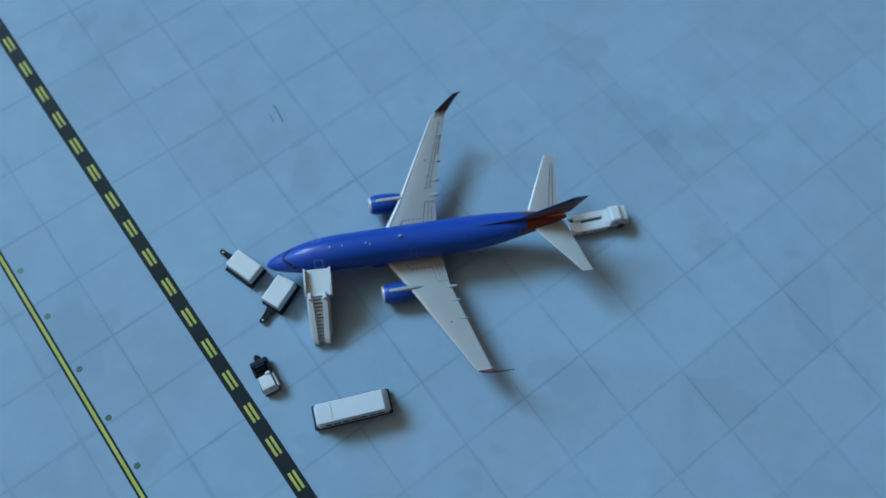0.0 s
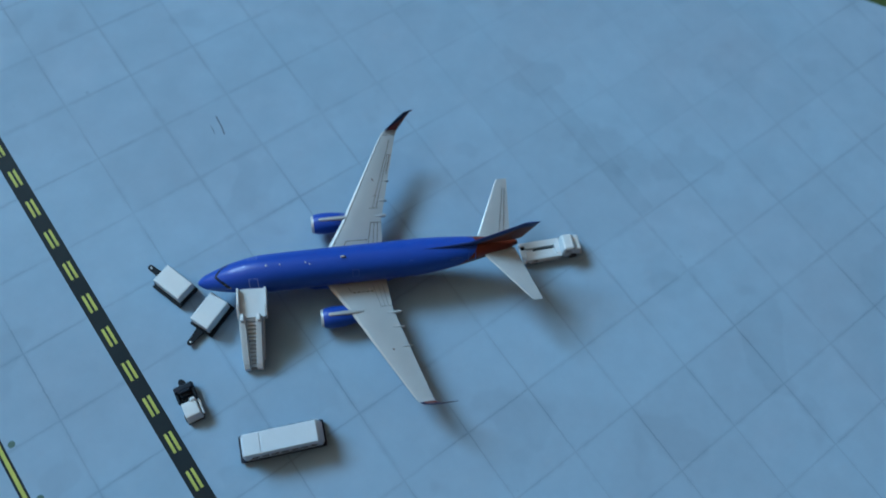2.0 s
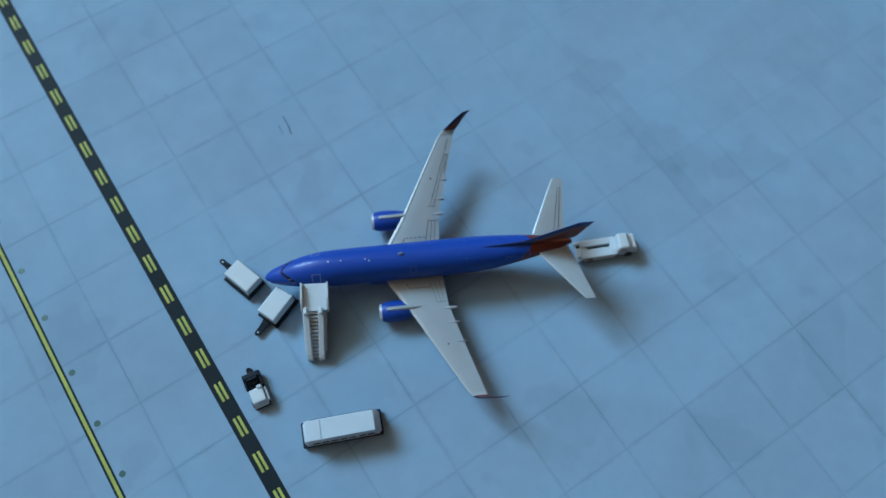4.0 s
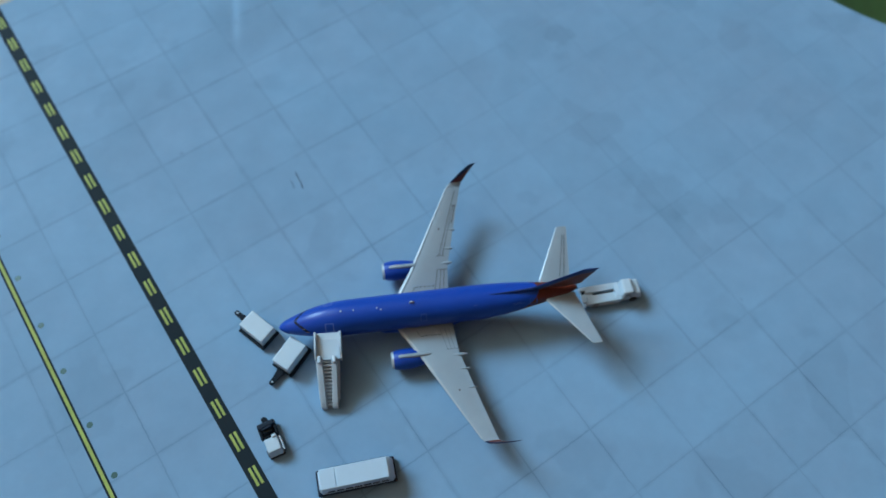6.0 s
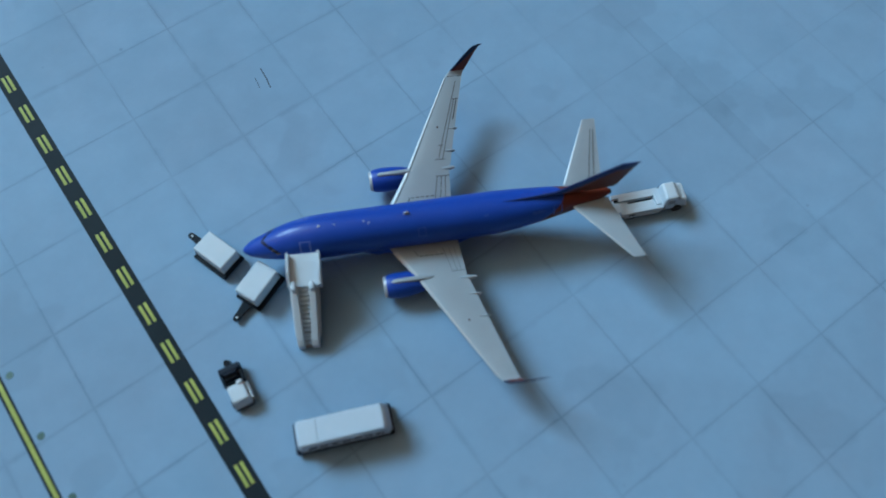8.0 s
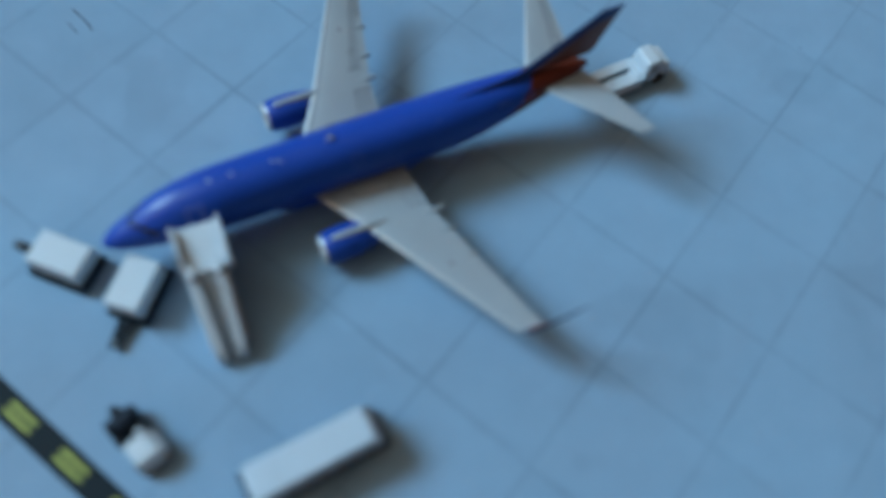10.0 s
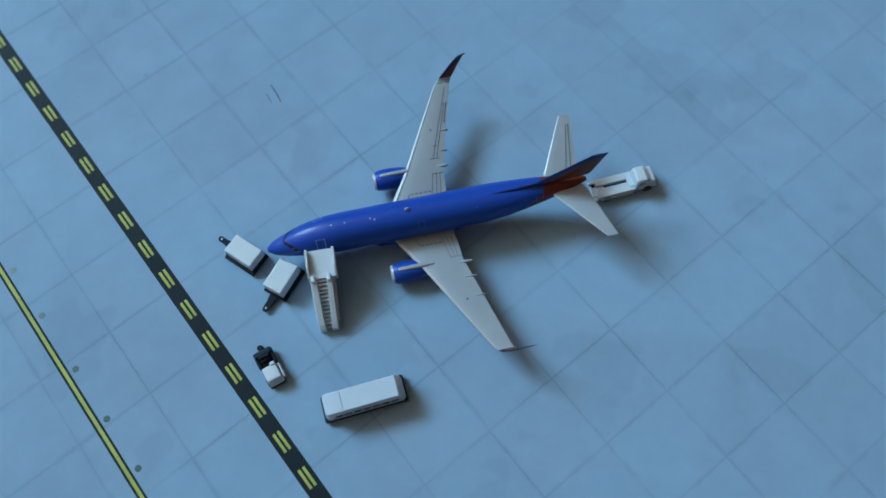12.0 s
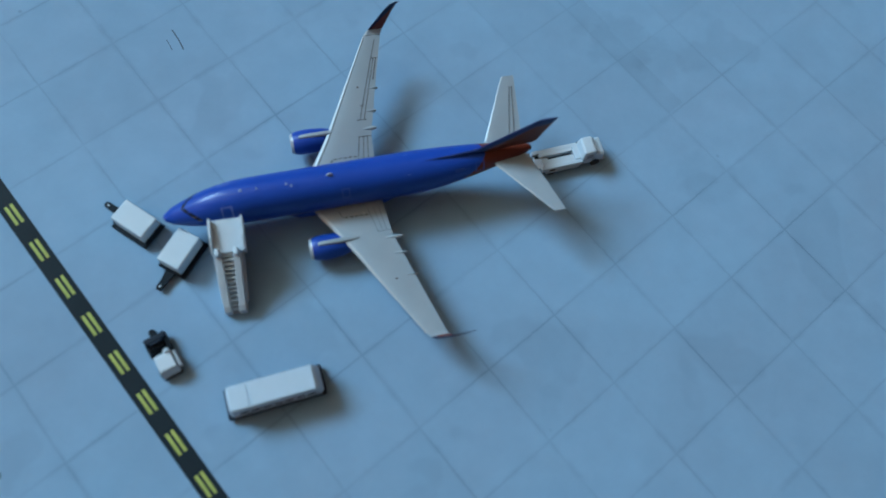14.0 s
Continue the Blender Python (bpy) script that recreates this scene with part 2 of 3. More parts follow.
M_NAVY = material("dark_blue_plastic", (0.009, 0.017, 0.032), 0.42, spec=0.18, grain=0.12, size=600, stain=0.2)
# grey holds the shade between stair treads; also used on cab windows
M_RECESS = material("shaded_grey_plastic", (0.27, 0.30, 0.33), 0.6, grain=0.1, size=700, stain=0.15)
M_RUBBER = material("dark_rubber", (0.018, 0.018, 0.02), 0.7, grain=0.15, size=900)
M_LINE = material("dark_panel_line", (0.055, 0.06, 0.07), 0.6, grain=0.2, size=900)
M_WORN = material("worn_panel_line", (0.15, 0.175, 0.20), 0.6, grain=0.3, size=900)
M_TRIM = material("white_outline", (0.46, 0.52, 0.62), 0.5, grain=0.1, size=900)
M_DOOR = material("pale_blue_outline", (0.13, 0.19, 0.48), 0.5, grain=0.1, size=900)
M_FAINT = material("faint_outline", (0.022, 0.078, 0.37), 0.45, grain=0.1, size=900)
M_GLASS = material("dark_window_print", (0.010, 0.014, 0.024), 0.5, spec=0.15, grain=0.3, size=1500)
M_GOLD = material("tan_window_frame", (0.22, 0.17, 0.10), 0.4, grain=0.3, size=1500)
M_RED = material("red_print", (0.045, 0.012, 0.012), 0.5, grain=0.1, size=900)
M_BAND = material("black_print", (0.015, 0.022, 0.028), 0.5, spec=0.05, grain=0.12, size=420, stain=0.15)
M_YELLOW = material("yellow_print", (0.36, 0.40, 0.105), 0.5, spec=0.1, grain=0.14, size=700, stain=0.15)
M_GREEN_DOT = material("green_light_print", (0.020, 0.082, 0.070), 0.45, grain=0.2, size=900, stain=0.2)
M_GRASS = material("green_grass_print", (0.022, 0.07, 0.018), 0.5, grain=0.25, size=220, stain=0.3)
M_SCUFF = material("dark_scuff", (0.045, 0.075, 0.11), 0.6, grain=0.3, size=900)
M_TABLE = material("cream_tabletop", (0.42, 0.36, 0.29), 0.6, spec=0.15, grain=0.05, size=60, stain=0.08)
# wall and ceiling colours chosen for the warm bounce they throw into shadows
M_WALL = material("warm_bounce_wall", (0.60, 0.29, 0.165), 0.85, grain=0.03, size=40, stain=0.06)
# near-black unseen wall: cuts the fill on faces turned south
M_WALL_DARK = material("dark_unseen_wall", (0.10, 0.055, 0.038), 0.7, grain=0.15, size=25, stain=0.2)
M_CEIL = material("warm_bounce_ceiling", (0.68, 0.43, 0.27), 0.9, grain=0.02, size=40, stain=0.04)
M_FLOOR = material("wood_floor", (0.10, 0.055, 0.03), 0.5, grain=0.15, size=30, stain=0.2)
M_FRAME = material("white_window_frame", (0.75, 0.75, 0.73), 0.4, grain=0.03, size=80)


# ---- mesh helpers ----
def part(name, bm, mat, parent=None, label="", smooth=False):
    bmesh.ops.recalc_face_normals(bm, faces=bm.faces)
    me = bpy.data.meshes.new(name)
    bm.to_mesh(me)
    bm.free()
    me.materials.append(mat)
    if smooth:
        for f in me.polygons:
            f.use_smooth = True
        me.set_sharp_from_angle(angle=radians(40))
    ob = new(name, me)
    if parent:
        ob.parent = parent
    if label:
        ob["label"] = label
    return ob


def box(bm, x0, x1, y0, y1, z0, z1, bevel=0.0, seg=2, inset=(0, 0, 0, 0)):
    """A box in millimetres; inset: how far the top's sides x0, x1, y0, y1 lean in."""
    a, b, c, d = inset
    lo = [(x0, y0, z0), (x1, y0, z0), (x1, y1, z0), (x0, y1, z0)]
    hi = [(x0 + a, y0 + c, z1), (x1 - b, y0 + c, z1), (x1 - b, y1 - d, z1), (x0 + a, y1 - d, z1)]
    v = [bm.verts.new(Vector(p) * MM) for p in lo + hi]
    faces = [bm.faces.new([v[k] for k in q]) for q in ((3, 2, 1, 0), (4, 5, 6, 7), (0, 1, 5, 4), (1, 2, 6, 5), (2, 3, 7, 6), (3, 0, 4, 7))]
    if bevel:
        edges = list({e for f in faces for e in f.edges})
        bmesh.ops.bevel(bm, geom=edges, offset=bevel * MM, segments=seg, affect="EDGES", profile=0.5)
    return bm


def boxed(*args, **kw):
    return box(bmesh.new(), *args, **kw)


def loft(bm, rings, cap=True):
    """Skins rings of equal length, in millimetres."""
    vs = [[bm.verts.new(Vector(p) * MM) for p in r] for r in rings]
    k = len(rings[0])
    for a, b in zip(vs, vs[1:]):
        for i in range(k):
            bm.faces.new((a[i], a[(i + 1) % k], b[(i + 1) % k], b[i]))
    if cap:
        bm.faces.new(vs[0][::-1])
        bm.faces.new(vs[-1])
    return bm


def tube(stations, n=32, cy=0.0):
    """Rings across x: (x, centre z, half width, half height)."""
    return [[(x, cy + ry * math.cos(2 * math.pi * k / n), zc + rz * math.sin(2 * math.pi * k / n)) for k in range(n)] for x, zc, ry, rz in stations]


def cylinder(bm, p, q, r, n=16, r2=None):
    """A rod from p to q, in millimetres."""
    p, q = Vector(p), Vector(q)
    d = (q - p).normalized()
    u = d.orthogonal().normalized()
    w = d.cross(u)
    r2 = r if r2 is None else r2
    rings = [[c + rr * (u * math.cos(2 * math.pi * k / n) + w * math.sin(2 * math.pi * k / n)) for k in range(n)] for c, rr in ((p, r), (q, r2))]
    return loft(bm, rings)


def strip(bm, pts, width, lift=0.03, surface=None):
    """A thin printed line along points in millimetres, lying on surface(x, y)."""
    pts = [Vector(p) for p in pts]
    for a, b in zip(pts, pts[1:]):
        d = (b - a).to_2d().normalized()
        s = Vector((-d.y, d.x)) * width / 2
        q = []
        for c, sg in ((a, 1), (b, 1), (b, -1), (a, -1)):
            x, y = c.x + sg * s.x, c.y + sg * s.y
            z = (surface(x, y) if surface else c.z) + lift
            q.append(bm.verts.new(Vector((x, y, z)) * MM))
        bm.faces.new(q)
    return bm


def flat(bm, corners, z):
    bm.faces.new([bm.verts.new((x * MM, y * MM, z * MM)) for x, y in corners])
    return bm


def thing(name, m, label, category, group=""):
    ob = new(name)
    ob.empty_display_size = 0.01
    ob.matrix_world = m
    return tagged(ob, label, category, group)


# ---- the unseen room, added to close the place and bounce warm fill ----
def slab(name, x0, x1, y0, y1, z0, z1, mat):
    return tagged(part(name, boxed(x0 * 1000, x1 * 1000, y0 * 1000, y1 * 1000, z0 * 1000, z1 * 1000), mat), kind="structure")


RX0, RX1, RY0, FLOOR_Z, CEIL_Z = -4.4, 4.1, -4.1, -0.75, 5.4
slab("floor", RX0 - 0.1, RX1 + 0.1, RY0 - 0.1, WALL_N + 0.1, FLOOR_Z - 0.1, FLOOR_Z, M_FLOOR)
slab("ceiling", RX0 - 0.1, RX1 + 0.1, RY0 - 0.1, WALL_N + 0.1, CEIL_Z, CEIL_Z + 0.1, M_CEIL)
# unseen wall added dark, so south-facing sides get little bounce
slab("wall_south", RX0, RX1, RY0 - 0.1, RY0, FLOOR_Z, CEIL_Z, M_WALL_DARK)
slab("wall_west", RX0 - 0.1, RX0, RY0 - 0.1, WALL_N + 0.1, FLOOR_Z, CEIL_Z, M_WALL)
slab("wall_east", RX1, RX1 + 0.1, RY0 - 0.1, WALL_N + 0.1, FLOOR_Z, CEIL_Z, M_WALL)
wx0, wx1, wz0, wz1 = WIN_X - WIN_W / 2, WIN_X + WIN_W / 2, WIN_Z - WIN_H / 2, WIN_Z + WIN_H / 2
bm = bmesh.new()
for a in ((RX0, wx0, FLOOR_Z, CEIL_Z), (wx1, RX1, FLOOR_Z, CEIL_Z), (wx0, wx1, FLOOR_Z, wz0), (wx0, wx1, wz1, CEIL_Z)):
    box(bm, a[0] * 1000, a[1] * 1000, WALL_N * 1000, WALL_N * 1000 + 100, a[2] * 1000, a[3] * 1000)
tagged(part("wall_north", bm, M_WALL), kind="structure")
window = tagged(new("window_1"), "white framed window in an added warm wall", "window", kind="structure")
window.location = (WIN_X, WALL_N + 0.07, WIN_Z)
hw, hh = WIN_W * 500, WIN_H * 500
bm = bmesh.new()
for a in ((-hw, hw, hh - 25, hh), (-hw, hw, -hh, -hh + 25), (-hw, -hw + 25, -hh + 25, hh - 25), (hw - 25, hw, -hh + 25, hh - 25)):
    box(bm, a[0], a[1], -8, 22, a[2], a[3], 2)
part("window_frame", bm, M_FRAME, window)
m_pane = material("window_pane", (1, 1, 1), 0.0)
m_pane.node_tree.nodes["Principled BSDF"].inputs["Transmission Weight"].default_value = 1.0
pane = part("pane", boxed(-hw + 25, hw - 25, 4, 8, -hh + 25, hh - 25), m_pane, window)
pane.visible_shadow = False

# ---- table and printed apron ----
MAT_X0, MAT_X1, MAT_Y0, MAT_Y1 = -330, 300, -330, 243
table = thing("table", pose(0, 0, -0.0012), "cream topped table under the printed apron mat", "table")
part("tabletop", boxed(-420, 390, -420, 400, -28, 0, 3), M_TABLE, table, "cream laminate top")
for lx in (-390, 360):
    for ly in (-390, 370):
        part("leg", boxed(lx - 22, lx + 22, ly - 22, ly + 22, -748.8, -28, 3), M_FRAME, table)


def crease(x, y):
    """Height of the sheet's swelling with a sharp fold near its far edge, in millimetres."""
    u = (x + 33.6) * 0.894 - (y - 192.0) * 0.447
    f = max(0.0, min(1.0, (y - 180.0) / 14.0))
    return 0.85 * f * (math.exp(-((u / 19.0) ** 2)) - math.exp(-abs(u) / (6.0 if u < 0 else 1.1)))


bm = bmesh.new()
xs = [MAT_X0, -200, -100] + [-85, -80, -75, -70, -65] + [-60 + k for k in range(61)] + [5, 10, 15, 20, 30, 60, 160, MAT_X1]
ys = [MAT_Y0, -200, -100, 0, 100, 160] + [170 + k for k in range(70)] + [MAT_Y1]
ys = sorted(set(y for y in ys if y <= MAT_Y1))
grid = [[bm.verts.new((x * MM, y * MM, crease(x, y) * MM)) for y in ys] for x in xs]
for a in range(len(xs) - 1):
    for b in range(len(ys) - 1):
        bm.faces.new((grid[a][b], grid[a + 1][b], grid[a + 1][b + 1], grid[a][b + 1]))
low = [bm.verts.new((x * MM, y * MM, -1.2 * MM)) for x, y in ((MAT_X0, MAT_Y0), (MAT_X1, MAT_Y0), (MAT_X1, MAT_Y1), (MAT_X0, MAT_Y1))]
bm.faces.new(low[::-1])
edges = [[grid[a][0] for a in range(len(xs))], grid[-1], [grid[a][-1] for a in range(len(xs))][::-1], grid[0][::-1]]
for k, e in enumerate(edges):
    bm.faces.new([low[k], low[(k + 1) % 4], *e[::-1]])
ground = tagged(part("ground", bm, M_MAT, smooth=True), "blue-grey printed concrete apron mat with faint pad joints", "mat", kind="structure")

BAND_X0, BAND_X1 = -100.05, -95.9
bm = flat(bmesh.new(), ((BAND_X0, MAT_Y0), (BAND_X1, MAT_Y0), (BAND_X1, MAT_Y1), (BAND_X0, MAT_Y1)), 0.02)
part("dark_band", bm, M_BAND, ground, "black painted boundary band across the apron")
bar_mesh = None
STEP = 10.40
for k in range(-22, 18):
    y = 68.9 + STEP * k
    if y > MAT_Y1 - 3:
        continue
    if bar_mesh is None:
        bm = bmesh.new()
        for sx in (-0.58, 0.66):
            flat(bm, ((sx - 0.34, -2.6), (sx + 0.34, -2.6), (sx + 0.34, 2.6), (sx - 0.34, 2.6)), 0)
        ob = part("double_dash", bm, M_YELLOW, ground, "pair of short yellow painted bars")
        bar_mesh = ob.data
    else:
        ob = new("double_dash", bar_mesh)
        ob.parent = ground
    ob.location = ((BAND_X0 + BAND_X1) / 2 * MM, y * MM, 0.05 * MM)

bm = flat(bmesh.new(), ((-131.15, MAT_Y0), (-129.2, MAT_Y0), (-129.2, MAT_Y1), (-131.15, MAT_Y1)), 0.02)
part("line_border", bm, M_BAND, ground)
bm = flat(bmesh.new(), ((-130.58, MAT_Y0), (-129.74, MAT_Y0), (-129.74, MAT_Y1), (-130.58, MAT_Y1)), 0.05)
part("yellow_line", bm, M_YELLOW, ground, "continuous yellow guide line with black borders")
dot_mesh = None
for k, y in enumerate((-20.0, -3.0, 12.5, 29.5, 46.0, 63.3, 77.9, 93.3, 110.7, 126.3, 143.3, 159.0, 175.5, 192.0)):
    if dot_mesh is None:
        bm = flat(bmesh.new(), [(0.84 * math.cos(a * math.pi / 8), 0.84 * math.sin(a * math.pi / 8)) for a in range(16)], 0)
        ob = part("green_dot", bm, M_GREEN_DOT, ground, "small round green printed light")
        dot_mesh = ob.data
    else:
        ob = new("green_dot", dot_mesh)
        ob.parent = ground
    ob.location = (-127.6 * MM, (y + 0.9) * MM, 0.02 * MM)
edge = [(147 + 0.36 * (83 - y) + 0.006 * (83 - y) ** 2 * (1 if y < 83 else 0.3), y) for y in range(-60, 244, 8)]
edge = [(min(x, 290), y) for x, y in edge]
bm = flat(bmesh.new(), edge[::-1] + [(298, -60), (298, 240)], 0.02)
part("grass_print", bm, M_GRASS, ground, "dark green printed grass area")
for pts, w in (([(-45.0, 131.0), (-45.3, 127.5), (-45.9, 124.6)], 0.35), ([(-47.6, 129.3), (-47.8, 127.6), (-48.1, 126.0)], 0.18)):
    part("scuff_mark", strip(bmesh.new(), [(x, y, 0) for x, y in pts], w, 0.02), M_SCUFF, ground, "thin dark scratch")

# ---- the model airliner ----
jet = thing("model_airliner", pose(-0.07337, 0.08726, 0, 0, 0, -27.0), "blue die-cast twin-jet airliner model with grey wings and orange tail", "model aircraft")
HULL = [
    (-0.35, 6.3, 0.15, 0.15), (0.0, 6.32, 0.72, 0.66), (0.8, 6.42, 1.32, 1.22), (1.7, 6.53, 1.85, 1.72), (3.0, 6.72, 2.28, 2.22), (4.6, 6.95, 2.78, 2.75),
    (5.8, 7.18, 3.08, 3.12), (7.2, 7.48, 3.42, 3.55), (9.2, 7.83, 3.82, 4.08), (12.0, 8.14, 4.25, 4.5), (15.0, 8.3, 4.62, 4.78), (18.5, 8.42, 4.73, 4.92), (23.0, 8.45, 4.75, 4.95), (32.0, 8.45, 4.75, 4.95),
    (50.0, 8.45, 4.75, 4.95), (55.0, 8.55, 4.68, 4.85), (60.0, 8.95, 4.35, 4.45), (65.0, 9.6, 3.75, 3.85), (70.0, 10.3, 3.0, 3.15), (74.0, 10.85, 2.3, 2.5),
    (77.5, 11.3, 1.6, 1.8), (79.5, 11.55, 1.0, 1.15), (80.3, 11.6, 0.65, 0.75),
]


def hull_at(x):
    for a, b in zip(HULL, HULL[1:]):
        if a[0] <= x <= b[0]:
            f = (x - a[0]) / (b[0] - a[0])
            return [p + f * (q - p) for p, q in zip(a[1:], b[1:])]
    return HULL[-1][1:]


def hull_point(x, ang, lift=0.0):
    """On the fuselage skin; ang: degrees up from the side at +y."""
    zc, ry, rz = hull_at(x)
    c, s = math.cos(radians(ang)), math.sin(radians(ang))
    return Vector((x, (ry + lift) * c, zc + (rz + lift) * s))


fuselage = part("fuselage", loft(bmesh.new(), tube(HULL, 48)), M_BLUE, jet, smooth=True)
# deep fairing added out of sight to block light passing under the hull
BELLY = [(21.0, 5.2, 1.2, 1.0), (24.0, 4.7, 3.0, 2.0), (28.0, 4.4, 4.3, 2.5), (36.0, 4.3, 4.6, 2.6), (46.0, 4.4, 4.4, 2.5), (51.0, 4.8, 3.0, 2.0), (55.0, 5.3, 1.2, 1.0)]
part("belly_light_block", loft(bmesh.new(), tube(BELLY, 32)), M_BLUE, jet, smooth=True)
part("tail_cone_outlet", cylinder(bmesh.new(), (79.9, 0, 11.6), (80.6, 0, 11.62), 0.6), M_RUBBER, jet, "dark auxiliary outlet")


def skin_patch(bm, x0, x1, a0, a1, lift=0.03, n=4):
    g = [[bm.verts.new(hull_point(x0 + (x1 - x0) * i / n, a0 + (a1 - a0) * j / n, lift) * MM) for j in range(n + 1)] for i in range(n + 1)]
    for i in range(n):
        for j in range(n):
            bm.faces.new((g[i][j], g[i + 1][j], g[i + 1][j + 1], g[i][j + 1]))
    return bm


def skin_frame(name, x0, x1, a0, a1, w, label, mat):
    bm = bmesh.new()
    da = w * 12.0
    skin_patch(bm, x0, x0 + w, a0, a1)
    skin_patch(bm, x1 - w, x1, a0, a1)
    skin_patch(bm, x0 + w, x1 - w, a1 - da, a1, n=2)
    skin_patch(bm, x0 + w, x1 - w, a0, a0 + da, n=2)
    return part(name, bm, mat, jet, label)


def glazing(a0, a1, depth, lift=0.03, n=5):
    """A piece of the swept windscreen band between two angles; it runs aft down both cheeks."""
    bm = bmesh.new()
    rows = []
    for j in range(n + 1):
        a = a0 + (a1 - a0) * j / n
        aft = 4.0 + 3.0 * (abs(a - 90) / 62.0) ** 1.25
        rows.append([bm.verts.new(hull_point(aft + depth * i / 2, a, lift) * MM) for i in range(3)])
    for p, q in zip(rows, rows[1:]):
        for i in range(2):
            bm.faces.new((p[i], p[i + 1], q[i + 1], q[i]))
    return bm


# cockpit glazing: six dark swept panes, tan frames on the outer ones
for a0, a1, depth in ((64, 88.5, 0.8), (91.5, 116, 0.8), (44, 62.5, 1.05), (117.5, 136, 1.05), (27, 42.5, 1.1), (137.5, 153, 1.1)):
    part("cockpit_window", glazing(a0, a1, depth), M_GLASS, jet, "dark printed cockpit pane")
for a0, a1 in ((42.2, 44.3), (135.7, 137.8), (24, 27), (153, 156)):
    part("window_post", glazing(a0, a1, 0.95, 0.05, 2), M_GOLD, jet, "tan window post")
for side in (0, 1):
    flip = (lambda a, s=side: 180 - a if s else a)
    lo, hi = sorted((flip(20), flip(56)))
    skin_frame("door_outline", 12.4, 14.7, lo, hi, 0.19, "pale outlined cabin door", M_DOOR)
    lo, hi = sorted((flip(12), flip(50)))
    skin_frame("door_outline", 67.2, 69.2, lo, hi, 0.2, "faintly outlined rear door", M_FAINT)
    lo, hi = sorted((flip(25), flip(52)))
    skin_frame("exit_outline", 37.6, 39.3, lo, hi, 0.2, "faintly outlined overwing exit", M_FAINT)
    for k in range(2):
        lo, hi = sorted((flip(36 + 6 * k), flip(39 + 6 * k)))
        part("tiny_lettering", skin_patch(bmesh.new(), 62.5, 65.8 - k, lo, hi, 0.03), M_FAINT, jet, "tiny pale bar of unreadable lettering")
    part("tiny_lettering", skin_patch(bmesh.new(), 52.0, 52.9, *sorted((flip(58), flip(61)))), M_FAINT, jet)
for x, ang, r in ((16.9, 88, 0.36), (20.2, 90, 0.26), (26.4, 92, 0.26), (27.4, 98, 0.26)):
    p0 = hull_point(x, ang)
    part("antenna_spot", cylinder(bmesh.new(), p0 - Vector((0, 0, 0.2)), p0 + Vector((0, 0.02, 0.18)), r, 10, r * 0.6), M_TRIM, jet, "small pale antenna")
p0 = hull_point(35.6, 86)
part("antenna_dome", loft(bmesh.new(), [[(35.6 + q * 0.75 * math.cos(a * math.pi / 6), p0.y + q * 0.3 * math.sin(a * math.pi / 6), p0.z - 0.2 + h) for a in range(12)] for q, h in ((1, 0), (0.9, 0.5), (0.6, 0.85), (0.2, 1.0))]), M_TRIM, jet, "pale blade antenna on the roof", smooth=True)


def foil(le, te, up, thick, n=9):
    """An aerofoil loop from le to te; up: the way of its thickness, in millimetres."""
    le, te, up = Vector(le), Vector(te), Vector(up).normalized()
    prof = [(0.0, 0.0), (0.02, 0.35), (0.08, 0.72), (0.2, 0.98), (0.35, 1.0), (0.6, 0.75), (0.85, 0.32), (1.0, 0.05)]
    top = [le + (te - le) * u + up * (v * thick * 0.34) for u, v in prof]
    bot = [le + (te - le) * u - up * (v * thick * 0.66) for u, v in prof[1:]]
    return top + bot[::-1]


WING = [  # lateral, leading edge x, trailing edge x, height, thickness
    (3.2, 30.6, 46.3, 5.5, 1.9), (5.2, 31.9, 46.3, 5.65, 1.8), (12.4, 36.4, 46.9, 6.3, 1.35), (24.0, 42.6, 50.0, 7.35, 0.95), (36.2, 49.2, 53.4, 8.45, 0.6),
]
# the model stands with one wing higher than the other: rise at the tip and the span it takes
ROLL = {1: (2.0, 0.966), -1: (-0.9, 0.998)}


def rolled(side):
    up, span = ROLL[side]
    return [(y * (span if y > 6 else 1.0), le, te, z + up * y / 36.2, th) for y, le, te, z, th in WING]


WINGS = {1: rolled(1), -1: rolled(-1)}


def wing_top(x, y):
    stations = WINGS[1 if y > 0 else -1]
    y = abs(y)
    for a, b in zip(stations, stations[1:]):
        if y <= b[0] or b is stations[-1]:
            f = (y - a[0]) / (b[0] - a[0])
            le, te, z, th = (p + f * (q - p) for p, q in zip(a[1:], b[1:]))
            u = min(1, max(0, (x - le) / (te - le)))
            prof = [(0.0, 0.0), (0.02, 0.35), (0.08, 0.72), (0.2, 0.98), (0.35, 1.0), (0.6, 0.75), (0.85, 0.32), (1.0, 0.05)]
            v = float(np.interp(u, [q[0] for q in prof], [q[1] for q in prof]))
            return z + 0.34 * th * v


def wing_xy(u, y):
    """A place on the wing at the share u of its chord."""
    ya, stations = abs(y), WINGS[1 if y > 0 else -1]
    le = float(np.interp(ya, [w[0] for w in stations], [w[1] for w in stations]))
    te = float(np.interp(ya, [w[0] for w in stations], [w[2] for w in stations]))
    return (le + u * (te - le), y, 0)


